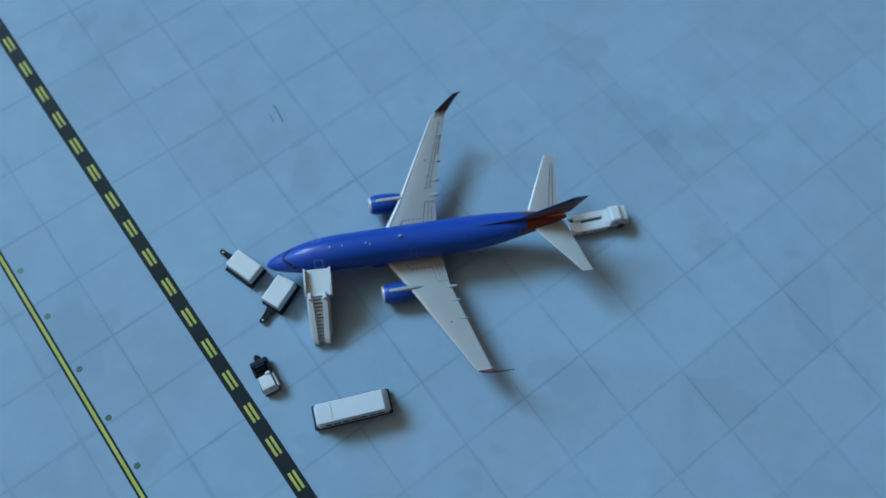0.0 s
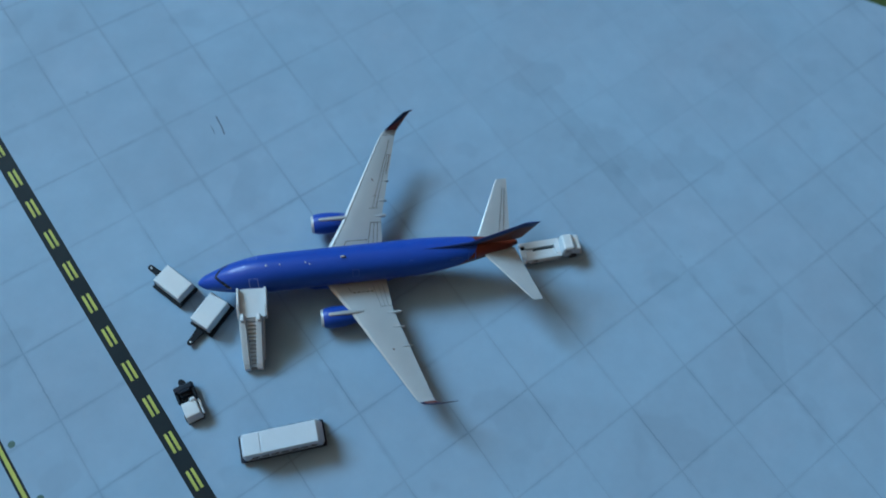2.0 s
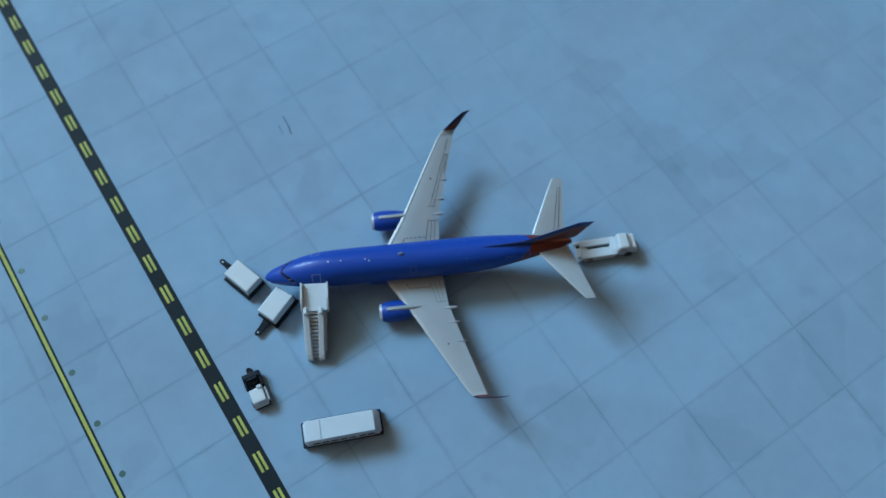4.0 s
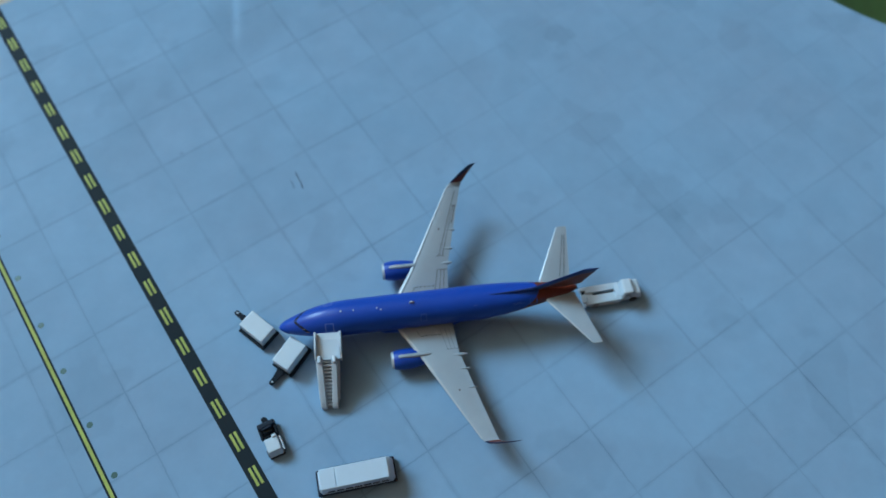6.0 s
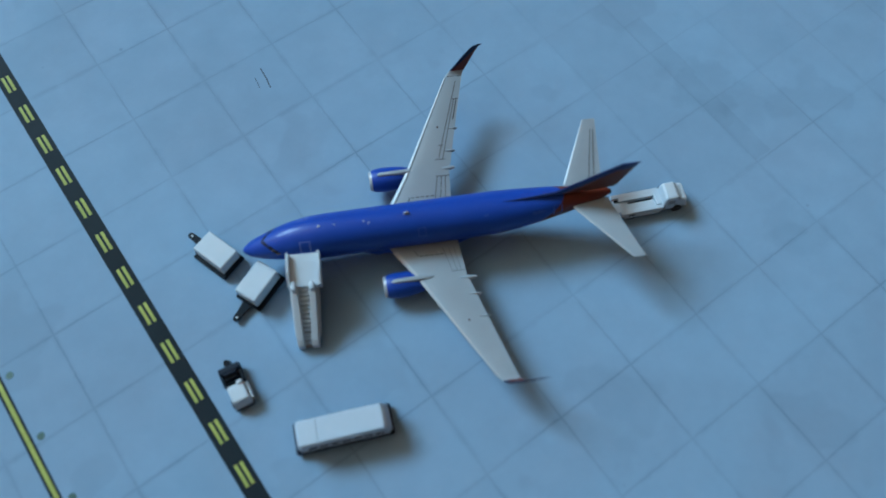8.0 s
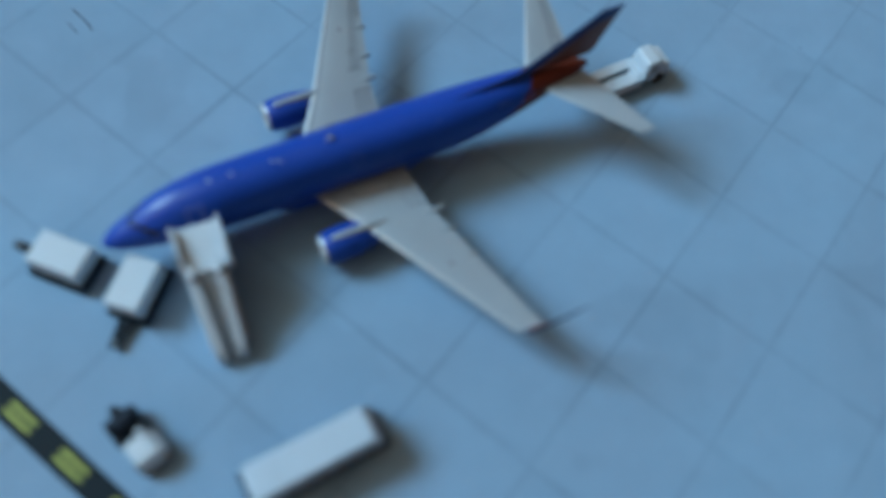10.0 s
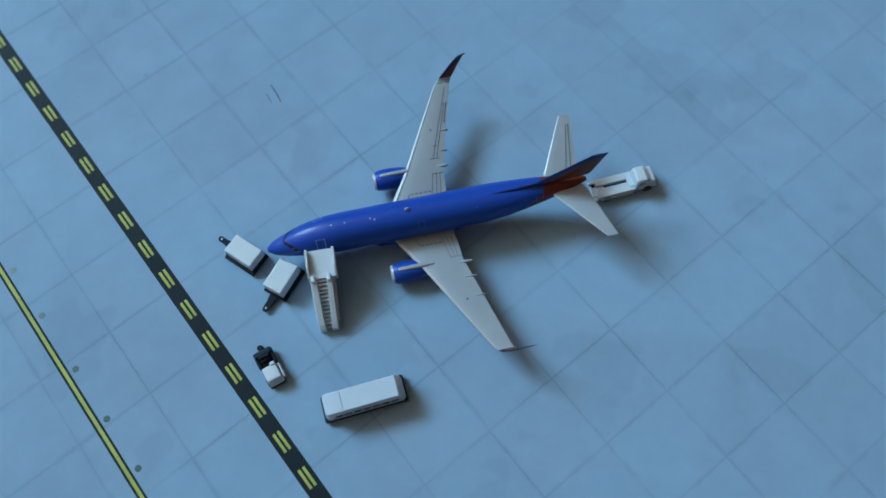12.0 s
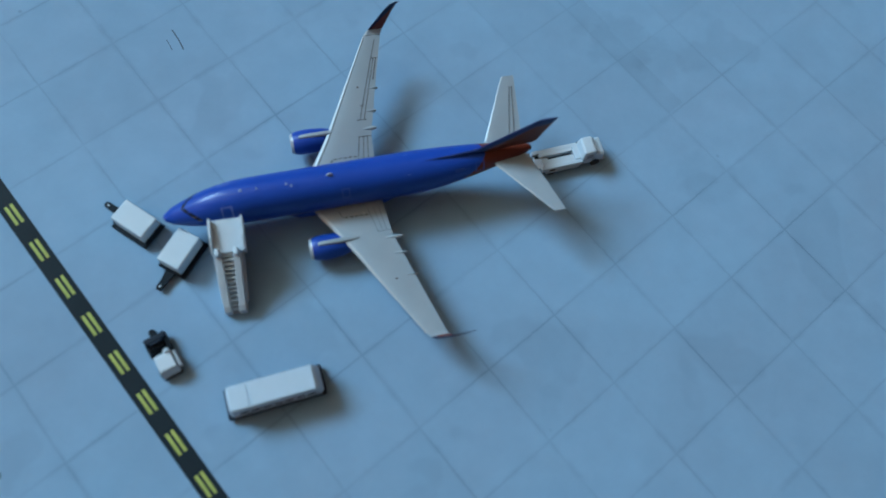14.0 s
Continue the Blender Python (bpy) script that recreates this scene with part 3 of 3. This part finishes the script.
def half_jet(s, ey, tail):
    stations, (rise, span) = WINGS[s], ROLL[s]
    wing = part("wing", loft(bmesh.new(), [foil((le, s * y, z), (te, s * y, z), (0, 0, 1), th) for y, le, te, z, th in stations]), M_WING, jet, "light grey swept wing", smooth=True)
    # bare metal leading edge
    bm = bmesh.new()
    rings = []
    for y, le, te, z, th in stations[1:]:
        c = te - le
        prof = [(-0.012, 0.0), (0.015, 0.42), (0.04, 0.62), (0.065, 0.72), (0.065, 0.6), (0.04, -0.5), (0.01, -0.3)]
        rings.append([(le + u * c, s * y, z + 0.34 * th * v + (0.05 if v > 0.3 else 0)) for u, v in prof])
    part("leading_edge", loft(bm, rings), M_SILVER, wing, "bright metal leading edge", smooth=True)
    # thin printed panel lines; the outer ones are worn off the wing that faces the bus
    lines = (
        ([wing_xy(0.085, s * y) for y in np.linspace(6, 35, 16)], 0.17),
        ([wing_xy(0.74, s * y) for y in np.linspace(5.5, 11.3, 5)], 0.16),
        ([wing_xy(0.83, s * y) for y in np.linspace(5.5, 11.3, 5)], 0.14),
        ([wing_xy(0.91, s * y) for y in np.linspace(5.5, 11.3, 5)], 0.14),
        ([wing_xy(u, s * 11.4) for u in np.linspace(0.72, 1.0, 5)], 0.2),
        ([wing_xy(0.70, s * y) for y in np.linspace(15.5, 34, 12)], 0.15),
        ([wing_xy(0.80, s * y) for y in np.linspace(15.5, 29.5, 10)], 0.15),
        ([wing_xy(u, s * 15.3) for u in np.linspace(0.62, 0.86, 4)], 0.18),
        ([wing_xy(u, s * 18.6) for u in np.linspace(0.62, 0.74, 3)], 0.18),
        ([wing_xy(u, s * 29.6) for u in np.linspace(0.70, 0.98, 4)], 0.16),
        ([wing_xy(0.9, s * y) for y in np.linspace(24.5, 29.5, 5)], 0.22),
        ([wing_xy(u, s * 35.2) for u in np.linspace(0.05, 0.55, 4)], 0.16),
        ([wing_xy(u, s * (35.4 - 0.7 * (u - 0.55))) for u in np.linspace(0.55, 1.0, 4)], 0.18),
        ([wing_xy(0.30, s * y) for y in (5.4, 7.0)], 0.24),
    )
    for pts, w in lines:
        if s < 0 and max(abs(p[1]) for p in pts) > 12:
            continue
        part("panel_line", strip(bmesh.new(), pts, w, 0.035, wing_top), M_LINE if s > 0 else M_WORN, wing)
    for k in range(5):
        u0 = 0.32 + 0.085 * k
        part("panel_line", strip(bmesh.new(), [wing_xy(u0, s * 7.0), wing_xy(u0 + 0.055, s * 7.0)], 0.24, 0.035, wing_top), M_LINE, wing)
    x, y, _ = wing_xy(0.45, s * 23.0)
    part("beacon_spot", cylinder(bmesh.new(), (x, y, wing_top(x, y) - 0.1), (x, y, wing_top(x, y) + 0.06), 0.24, 10), M_RED, wing, "small dark red spot")
    # flap track fairings behind the trailing edge
    for yy, ln, w in ((13.2, 2.0, 0.5), (17.2, 1.2, 0.32), (22.5, 0.9, 0.25)):
        ln *= 0.6 if s > 0 else 1.0
        x1 = wing_xy(1.0, s * yy)[0]
        z1 = float(np.interp(yy, [q[0] for q in stations], [q[3] for q in stations]))
        st = [(x1 - 3.5, z1 - 0.35, 0.1, 0.1), (x1 - 2.0, z1 - 0.3, w, 0.5), (x1, z1 - 0.15, w, 0.45), (x1 + ln * 0.7, z1 - 0.1, w * 0.75, 0.32), (x1 + ln, z1 - 0.05, 0.1, 0.08)]
        part("flap_fairing", loft(bmesh.new(), tube(st, 12, s * yy)), M_WING, wing, smooth=True)
    # blended winglet: white foot, then a blue and orange blade
    foot = [((49.2, 36.2, 8.45), (53.4, 36.2, 8.45), (0, 0, 1), 0.6), ((49.9, 37.1, 8.65), (53.7, 37.0, 8.65), (0, -0.35, 1), 0.55), ((50.7, 37.6, 9.2), (54.1, 37.5, 9.2), (0, -0.8, 0.7), 0.5)]
    blade = [*foot[2 if s > 0 else 1:], ((52.2, 38.1, 10.9), (55.1, 38.05, 10.9), (0, -1, 0.3), 0.42), ((54.2, 38.65, 13.5), (56.4, 38.65, 13.5), (0, -1, 0.2), 0.34), ((55.9, 39.0, 15.5), (57.5, 39.0, 15.5), (0, -1, 0.2), 0.26), ((57.4, 39.1, 16.1), (58.3, 39.1, 16.0), (0, -1, 0.2), 0.16)]
    m = lambda v: (v[0], s * (v[1] + 36.2 * (span - 1)), v[2] + rise)
    lean = lambda v: (v[0], s * v[1], v[2])
    winglet = part("winglet", loft(bmesh.new(), [foil(m(a), m(b), lean(u), th) for a, b, u, th in blade]), M_WINGLET, jet, "upswept blue and orange winglet", smooth=True)
    part("winglet_foot", loft(bmesh.new(), [foil(m(a), m(b), lean(u), th) for a, b, u, th in foot[:3 if s > 0 else 2]]), M_WING, winglet, "grey blended foot", smooth=True)
    # engine
    ez = 4.0 + rise * 0.3
    eng = part("engine", loft(bmesh.new(), tube([(29.3, ez, 2.35, 2.3), (30.2, ez, 2.65, 2.6), (31.8, ez, 2.8, 2.75), (34.0, ez + 0.05, 2.75, 2.65), (36.2, ez + 0.2, 2.4, 2.3), (37.8, ez + 0.3, 2.0, 1.9)], 32, ey), cap=False), M_NACELLE, jet, "blue engine nacelle", smooth=True)
    lip = [(29.35, ez, 2.37, 2.32), (28.85, ez, 2.2, 2.15), (28.7, ez, 2.02, 1.97), (28.9, ez, 1.85, 1.8), (29.6, ez, 1.75, 1.7)]
    part("intake_lip", loft(bmesh.new(), tube(lip, 32, ey), cap=False), M_SILVER, eng, "bright metal intake lip", smooth=True)
    part("fan", cylinder(bmesh.new(), (30.4, ey, ez), (30.7, ey, ez), 1.9, 24), M_RUBBER, eng)
    part("intake_duct", loft(bmesh.new(), tube([(29.6, ez, 1.75, 1.7), (30.6, ez, 1.8, 1.75)], 24, ey), cap=False), M_SILVER, eng)
    part("spinner", loft(bmesh.new(), tube([(29.6, ez, 0.05, 0.05), (30.0, ez, 0.4, 0.4), (30.5, ez, 0.6, 0.6)], 12, ey)), M_WING, eng, smooth=True)
    part("exhaust", loft(bmesh.new(), tube([(37.6, ez + 0.3, 1.75, 1.65), (38.4, ez + 0.32, 1.4, 1.3), (39.4, ez + 0.35, 0.9, 0.85), (40.2, ez + 0.36, 0.25, 0.2)], 20, ey)), M_SILVER, eng, smooth=True)
    py = ey
    rings = []
    for x, w, zt, zb in ((30.6, 0.25, ez + 2.75, ez + 2.3), (31.1, 0.5, ez + 2.95, ez + 2.3), (34.0, 0.55, ez + 3.0, ez + 2.2), (37.5, 0.55, ez + 3.05, ez + 1.8), (39.5, 0.4, ez + 2.9, ez + 1.6)):
        rings.append([(x, py - w, zb), (x, py - w, zt - 0.25), (x, py - w * 0.55, zt), (x, py + w * 0.55, zt), (x, py + w, zt - 0.25), (x, py + w, zb)])
    part("pylon", loft(bmesh.new(), rings), M_WING, eng, "pale grey engine pylon", smooth=True)
    # tailplane
    stab = part("tailplane", loft(bmesh.new(), [foil((le, s * y, z), (te, s * y, z), (0, 0, 1), th) for y, le, te, z, th in tail]), M_WING, jet, "light grey tailplane", smooth=True)
    bm = bmesh.new()
    rings = []
    for y, le, te, z, th in tail[1:]:
        c = te - le
        rings.append([(le + u * c, s * y, z + 0.34 * th * v + (0.04 if v > 0.3 else 0)) for u, v in ((-0.015, 0.0), (0.02, 0.45), (0.05, 0.62), (0.05, 0.5), (0.03, -0.4))])
    part("leading_edge", loft(bm, rings), M_SILVER, stab, "bright metal leading edge", smooth=True)
    for u in (0.66, 0.8) if s > 0 else ():
        pts = []
        for y in (3.2, 15.0):
            a, b = tail[1], tail[2]
            f = (y - a[0]) / (b[0] - a[0])
            le, te, z = (p + f * (q - p) for p, q in zip(a[1:4], b[1:4]))
            pts.append((le + u * (te - le), s * y, z + 0.24 * (1 - 0.5 * f)))
        part("panel_line", strip(bmesh.new(), pts, 0.13, 0.03), M_LINE, stab)
    # main gear
    gear = part("main_gear", cylinder(bmesh.new(), (41.5, s * 6.5, 6.0), (41.5, s * 6.5, 1.4), 0.35, 10), M_SILVER, jet)
    for dy in (-0.65, 0.65):
        part("wheel", cylinder(bmesh.new(), (41.5, s * 6.5 + dy - 0.4, 1.4), (41.5, s * 6.5 + dy + 0.4, 1.4), 1.4, 20), M_RUBBER, gear, "dark rubber wheel")


# the tail pieces of the model sit a little askew; tail: root and tip as lateral, leading and trailing edge, height, thickness
half_jet(1, 13.6, ((1.2, 69.6, 79.0, 11.5, 0.9), (3.0, 70.7, 79.2, 11.8, 0.85), (17.6, 77.9, 80.8, 13.3, 0.4)))
half_jet(-1, -12.0, ((1.2, 70.6, 79.8, 11.3, 0.9), (3.0, 71.9, 80.2, 11.5, 0.85), (16.5, 81.3, 83.9, 13.1, 0.4)))
# fin with its dorsal fillet and rudder line
fin = part("fin", loft(bmesh.new(), [foil((x0, 0, z), (x1, 0, z), (0, 1, 0), th) for x0, x1, z, th in (
    (56.2, 72.0, 13.42, 0.4), (61.5, 80.6, 13.9, 0.7), (67.4, 81.3, 14.7, 0.95), (72.2, 82.3, 18.0, 0.85), (78.6, 83.8, 22.6, 0.55), (80.2, 84.3, 23.8, 0.35))]), M_FIN, jet, "blue and orange tail fin", smooth=True)
nose_gear = part("nose_gear", cylinder(bmesh.new(), (10.2, 0, 4.4), (10.2, 0, 0.9), 0.3, 10), M_SILVER, jet)
for dy in (-0.45, 0.45):
    part("wheel", cylinder(bmesh.new(), (10.2, dy - 0.28, 0.95), (10.2, dy + 0.28, 0.95), 0.95, 18), M_RUBBER, nose_gear, "dark rubber wheel")


# ---- passenger stairs ----
def stairs():
    top = thing("passenger_stairs", pose(-0.06418, 0.07725, 0, 0, 0, -29.8), "white plastic passenger stairs standing at the cabin door", "stairs")
    # local x along the aircraft, y away from it is negative
    rings = [[(x, y, z) for x, z in ((-3.0, zt - 0.8), (3.2, zt - 0.8), (3.2, zt), (-3.0, zt))] for y, zt in ((0.35, 10.5), (-1.5, 10.3), (-6.4, 9.4))]
    part("platform", loft(bmesh.new(), rings), M_WHITE, top)
    for s in (-1, 1):
        rings = [[(s * 3.28 + 0.1 + d, y, z) for d, z in ((-0.24, z0), (0.24, z0), (0.24, z1), (-0.24, z1))] for y, z0, z1 in ((0.3, 8.9, 11.8), (-4.0, 8.7, 11.5), (-5.2, 8.2, 10.9), (-6.6, 7.6, 9.9))]
        part("platform_wall", loft(bmesh.new(), rings), M_WHITE, top)
        post = s * 1.95 - 0.35
        part("handrail_post", boxed(post - 0.42, post + 0.42, -7.6, -5.9, 7.6, 10.6, 0.15), M_WHITE, top)
        w = 0.72
        rings = [[(c + d, y, z) for d, z in ((-w, z0), (w, z0), (w, z1 - 0.12), (w - 0.12, z1), (-w + 0.12, z1), (-w, z1 - 0.12))] for y, z0, z1, c in ((-6.4, 1.2, 9.6, s * 1.95 - 0.35), (-11.5, 0.8, 6.6, s * 1.75 - 0.45), (-16.6, 0.3, 3.4, s * 1.55 - 0.55), (-17.5, 0.2, 2.5, s * 1.5 - 0.55))]
        part("side_wall", loft(bmesh.new(), rings), M_WHITE, top)
        rings = [[(c + d, y, z) for d, z in ((-0.2, z0), (0.2, z0), (0.2, z1), (-0.2, z1))] for y, z0, z1, c in ((-6.2, 6.2, 7.6, s * 2.9 - 0.35), (-15.2, 1.2, 2.6, s * 2.5 - 0.5))]
        part("outer_rail", loft(bmesh.new(), rings), M_WHITE, top)
    part("shoulder", boxed(-3.2, 3.0, -6.6, -6.2, 8.0, 9.4, 0.1), M_WHITE, top)
    for k in range(13):
        f = k / 13
        y, z = -6.6 - 10.4 * f, 8.6 - 7.9 * f
        part("step", boxed(-1.65 - 0.1 * f, 0.95 - 0.1 * f, y - 0.55, y, z - 1.0, z, 0.05, 1), M_WHITE, top)
    rings = [[(x, y, z) for x, z in ((-1.7, z0), (0.9, z0), (0.9, z1), (-1.7, z1))] for y, z0, z1 in ((-6.6, 6.9, 7.6), (-17.3, 0.1, 0.35))]
    part("stringer", loft(bmesh.new(), rings), M_RECESS, top, "recess under the steps, shade put in as grey")
    part("chassis", boxed(-2.6, 2.2, -14.5, -2.0, 0.9, 1.9, 0.15), M_WHITE, top)
    for x in (-2.2, 1.8):
        part("support_panel", boxed(x - 0.3, x + 0.3, -6.2, -1.6, 1.8, 8.7, 0.1), M_WHITE, top)
        for y in (-4.0, -12.5):
            part("wheel", cylinder(bmesh.new(), (x - 0.3, y, 0.9), (x + 0.3, y, 0.9), 0.9, 16), M_RUBBER, top)
    return top


stairs()


# ---- baggage carts ----
def cart():
    c = thing("baggage_cart", pose(0, 0, 0), "white covered baggage cart on a black chassis", "baggage cart", "carts by the nose")
    part("cover", boxed(-4.15, 4.15, -2.65, 2.65, 1.5, 5.3, 0.28, 3, (0.05, 0.05, 0.05, 0.05)), M_WHITE, c)
    part("chassis", boxed(-4.6, 4.6, -3.5, 3.0, 0.6, 1.5, 0.15), M_BLACK, c)
    for x in (-4.33, 4.33):
        part("end_board", boxed(x - 0.15, x + 0.15, -2.7, 2.7, 1.4, 2.4, 0.05), M_BLACK, c)
    for x in (-2.6, 2.6):
        for y in (-2.2, 2.2):
            part("wheel", cylinder(bmesh.new(), (x, y - 0.3, 0.75), (x, y + 0.3, 0.75), 0.75, 14), M_RUBBER, c)
    bm = bmesh.new()
    loft(bm, [[(x, w * a, z) for a, z in ((-1, 0.75), (1, 0.75), (1, 1.3), (-1, 1.3))] for x, w in ((-4.2, 1.15), (-6.8, 0.75), (-8.7, 0.7), (-9.2, 0.4))])
    t = part("tow_bar", bm, M_BLACK, c, "black tow bar with an eye")
    part("tow_eye", cylinder(bmesh.new(), (-8.3, 0, 1.2), (-8.3, 0, 1.42), 0.24, 10), M_WHITE, t)
    return c


first = cart()
first.matrix_world = pose(-0.0785, 0.0917, 0, 0, 0, -72)
copy_thing(first, pose(-0.0749, 0.0803, 0, 0, 0, 22.5))


# ---- baggage tractor ----
def tractor():
    t = thing("baggage_tractor", pose(-0.0908, 0.0592, 0, 0, 0, 81.5), "small baggage tractor with white bonnet and black rear", "tractor")
    # local x runs from the front backwards
    part("bonnet", boxed(0.0, 4.8, -1.95, 1.95, 0.9, 3.7, 0.3, 3, (1.15, 0.0, 0.2, 0.2)), M_WHITE, t)
    part("side_step", boxed(0.9, 4.5, -2.5, -2.0, 1.2, 2.9, 0.12), M_WHITE, t)
    part("dashboard", boxed(4.5, 5.3, -1.7, -0.5, 2.4, 4.1, 0.2), M_WHITE, t)
    part("chassis", boxed(0.0, 9.3, -2.0, 2.0, 0.6, 1.4, 0.15), M_BLACK, t, "black chassis")
    part("rear_body", boxed(7.9, 9.5, -2.45, 2.45, 1.1, 2.9, 0.3, 2, (0.1, 0.1, 0.2, 0.2)), M_NAVY, t, "glossy black rear body")
    for s in (-1, 1):
        part("mudguard", boxed(5.2, 8.2, s * 2.0 - 0.35, s * 2.0 + 0.35, 1.0, 2.4, 0.2), M_BLACK, t)
    part("seat", boxed(6.5, 7.6, -1.3, 1.3, 1.3, 2.5, 0.25), M_BLACK, t)
    part("backrest", boxed(7.4, 7.9, -1.4, 1.4, 1.5, 3.3, 0.2), M_NAVY, t)
    ring = bmesh.new()
    loft(ring, [[(5.5 + 0.15 * z, 0.6 + rr * math.cos(a * math.pi / 8), 3.0 + 0.5 * z + 0.2 * math.sin(a * math.pi / 8)) for a in range(16)] for rr, z in ((0.62, 0.0), (0.72, 0.12), (0.62, 0.24))])
    part("steering_wheel", ring, M_BLACK, t)
    part("hitch", cylinder(bmesh.new(), (10.2, 0, 0.9), (10.2, 0, 2.3), 0.85, 14, 0.7), M_BLACK, t)
    part("hitch_arm", boxed(9.3, 10.2, -0.5, 0.5, 0.9, 1.5, 0.1), M_BLACK, t)
    for x in (1.7, 7.4):
        for y in (-1.85, 1.85):
            part("wheel", cylinder(bmesh.new(), (x, y - 0.35, 0.95), (x, y + 0.35, 0.95), 0.95, 16), M_RUBBER, t)


tractor()


# ---- apron bus ----
def bus():
    b = thing("apron_bus", pose(-0.07668, 0.04358, 0, 0, 0, -23), "white plastic apron bus with a dark skirt", "bus")
    part("skirt", boxed(-10.25, 10.0, -3.2, 3.2, 0.4, 1.9, 0.35), M_NAVY, b, "dark blue skirt")
    def ring(x0, x1, hw, z, c=0.7):
        return [(x0 + c, -hw, z), (x1 - c, -hw, z), (x1, -hw + c, z), (x1, hw - c, z), (x1 - c, hw, z), (x0 + c, hw, z), (x0, hw - c, z), (x0, -hw + c, z)]

    bm = loft(bmesh.new(), [ring(-9.6, 9.6, 2.95, 1.5), ring(-9.5, 9.45, 2.9, 4.1), ring(-9.35, 9.0, 2.78, 5.6), ring(-9.1, 8.5, 2.62, 6.5), ring(-8.8, 8.0, 2.42, 6.85)])
    part("body", bm, M_BUS, b, smooth=True)
    part("roof_panel", boxed(-8.9, -5.0, -2.45, 2.45, 6.7, 7.0, 0.12), M_BUS, b)
    part("roof_panel", boxed(-4.75, 8.2, -2.45, 2.45, 6.7, 7.0, 0.12), M_BUS, b)
    for s in (-1, 1):
        for k in range(7):
            x = -7.4 + 2.25 * k
            part("side_window", boxed(x, x + 1.75, s * 2.86 - 0.14, s * 2.86 + 0.14, 4.0, 4.9, 0.0), M_NAVY, b)
        part("side_ledge", boxed(-8.9, 8.8, s * 2.95 - 0.12, s * 2.95 + 0.12, 3.2, 3.6, 0.05), M_BUS, b)
    for x in (-6.2, 5.6):
        for y in (-2.6, 2.6):
            part("wheel", cylinder(bmesh.new(), (x, y - 0.3, 0.95), (x, y + 0.3, 0.95), 0.95, 16), M_RUBBER, b)


bus()


# ---- flatbed loader truck at the tail ----
def truck():
    t = thing("loader_truck", pose(0.0021, 0.0489, 0, 0, 0, -24), "white plastic loader truck parked behind the tail", "truck")
    for s in (-1, 1):
        part("bed_rail", boxed(-1.3 if s > 0 else -0.1, 10.2, s * 2.15 - 0.5, s * 2.15 + 0.5, 1.5, 3.0, 0.15), M_WHITE, t)
        part("running_board", boxed(1.0, 9.5, s * 2.7 - 0.2, s * 2.7 + 0.2, 1.0, 1.9, 0.1), M_WHITE, t)
    part("bed_floor", boxed(1.6, 10.0, -1.7, 1.7, 1.2, 1.5, 0.05), M_NAVY, t, "dark recessed bed floor")
    part("conveyor", boxed(0.5, 8.7, -1.7, 0.0, 1.5, 2.7, 0.1), M_WHITE, t)
    part("far_deck", boxed(0.3, 8.7, 0.8, 1.9, 1.5, 2.95, 0.1), M_WHITE, t)
    part("rear_deck", boxed(-1.0, 2.4, -1.7, 1.7, 1.2, 2.3, 0.1), M_WHITE, t)
    part("pivot", boxed(-0.7, 0.2, 0.9, 1.5, 2.2, 2.6, 0.1), M_BLACK, t)
    part("bed_front", boxed(8.6, 10.2, -1.7, 1.7, 1.5, 3.2, 0.15), M_WHITE, t)
    part("tail_step", boxed(-0.9, 0.2, -2.7, -1.2, 0.8, 1.8, 0.1), M_WHITE, t)
    part("cab", boxed(9.9, 13.6, -2.55, 2.55, 1.2, 6.0, 0.5, 3, (0.3, 0.5, 0.35, 0.35)), M_WHITE, t)
    part("bonnet", boxed(13.2, 15.9, -2.5, 2.5, 1.2, 4.6, 0.5, 3, (0.0, 0.5, 0.25, 0.25)), M_WHITE, t)
    part("windscreen", boxed(13.25, 13.62, -1.95, 1.95, 4.3, 5.5, 0.1), M_RECESS, t, "grey moulded windscreen")
    part("bumper", boxed(15.5, 16.2, -2.4, 2.4, 1.0, 1.9, 0.2), M_WHITE, t)
    for s in (-1, 1):
        part("cab_door", boxed(10.5, 12.6, s * 2.52 - 0.08, s * 2.52 + 0.08, 1.6, 3.6, 0.05), M_WHITE, t)
        part("cab_window", boxed(10.75, 12.45, s * 2.34 - 0.12, s * 2.34 + 0.12, 3.75, 5.1, 0.08), M_RECESS, t, "grey moulded side window")
        for x in (10.35, 12.75):
            part("door_gap", boxed(x - 0.08, x + 0.08, s * 2.53 - 0.06, s * 2.53 + 0.06, 1.6, 3.5, 0.0), M_LINE, t)
        for x in (2.6, 13.6):
            part("wheel", cylinder(bmesh.new(), (x, s * 2.45 - 0.35, 1.15), (x, s * 2.45 + 0.35, 1.15), 1.15, 18), M_RUBBER, t)


truck()
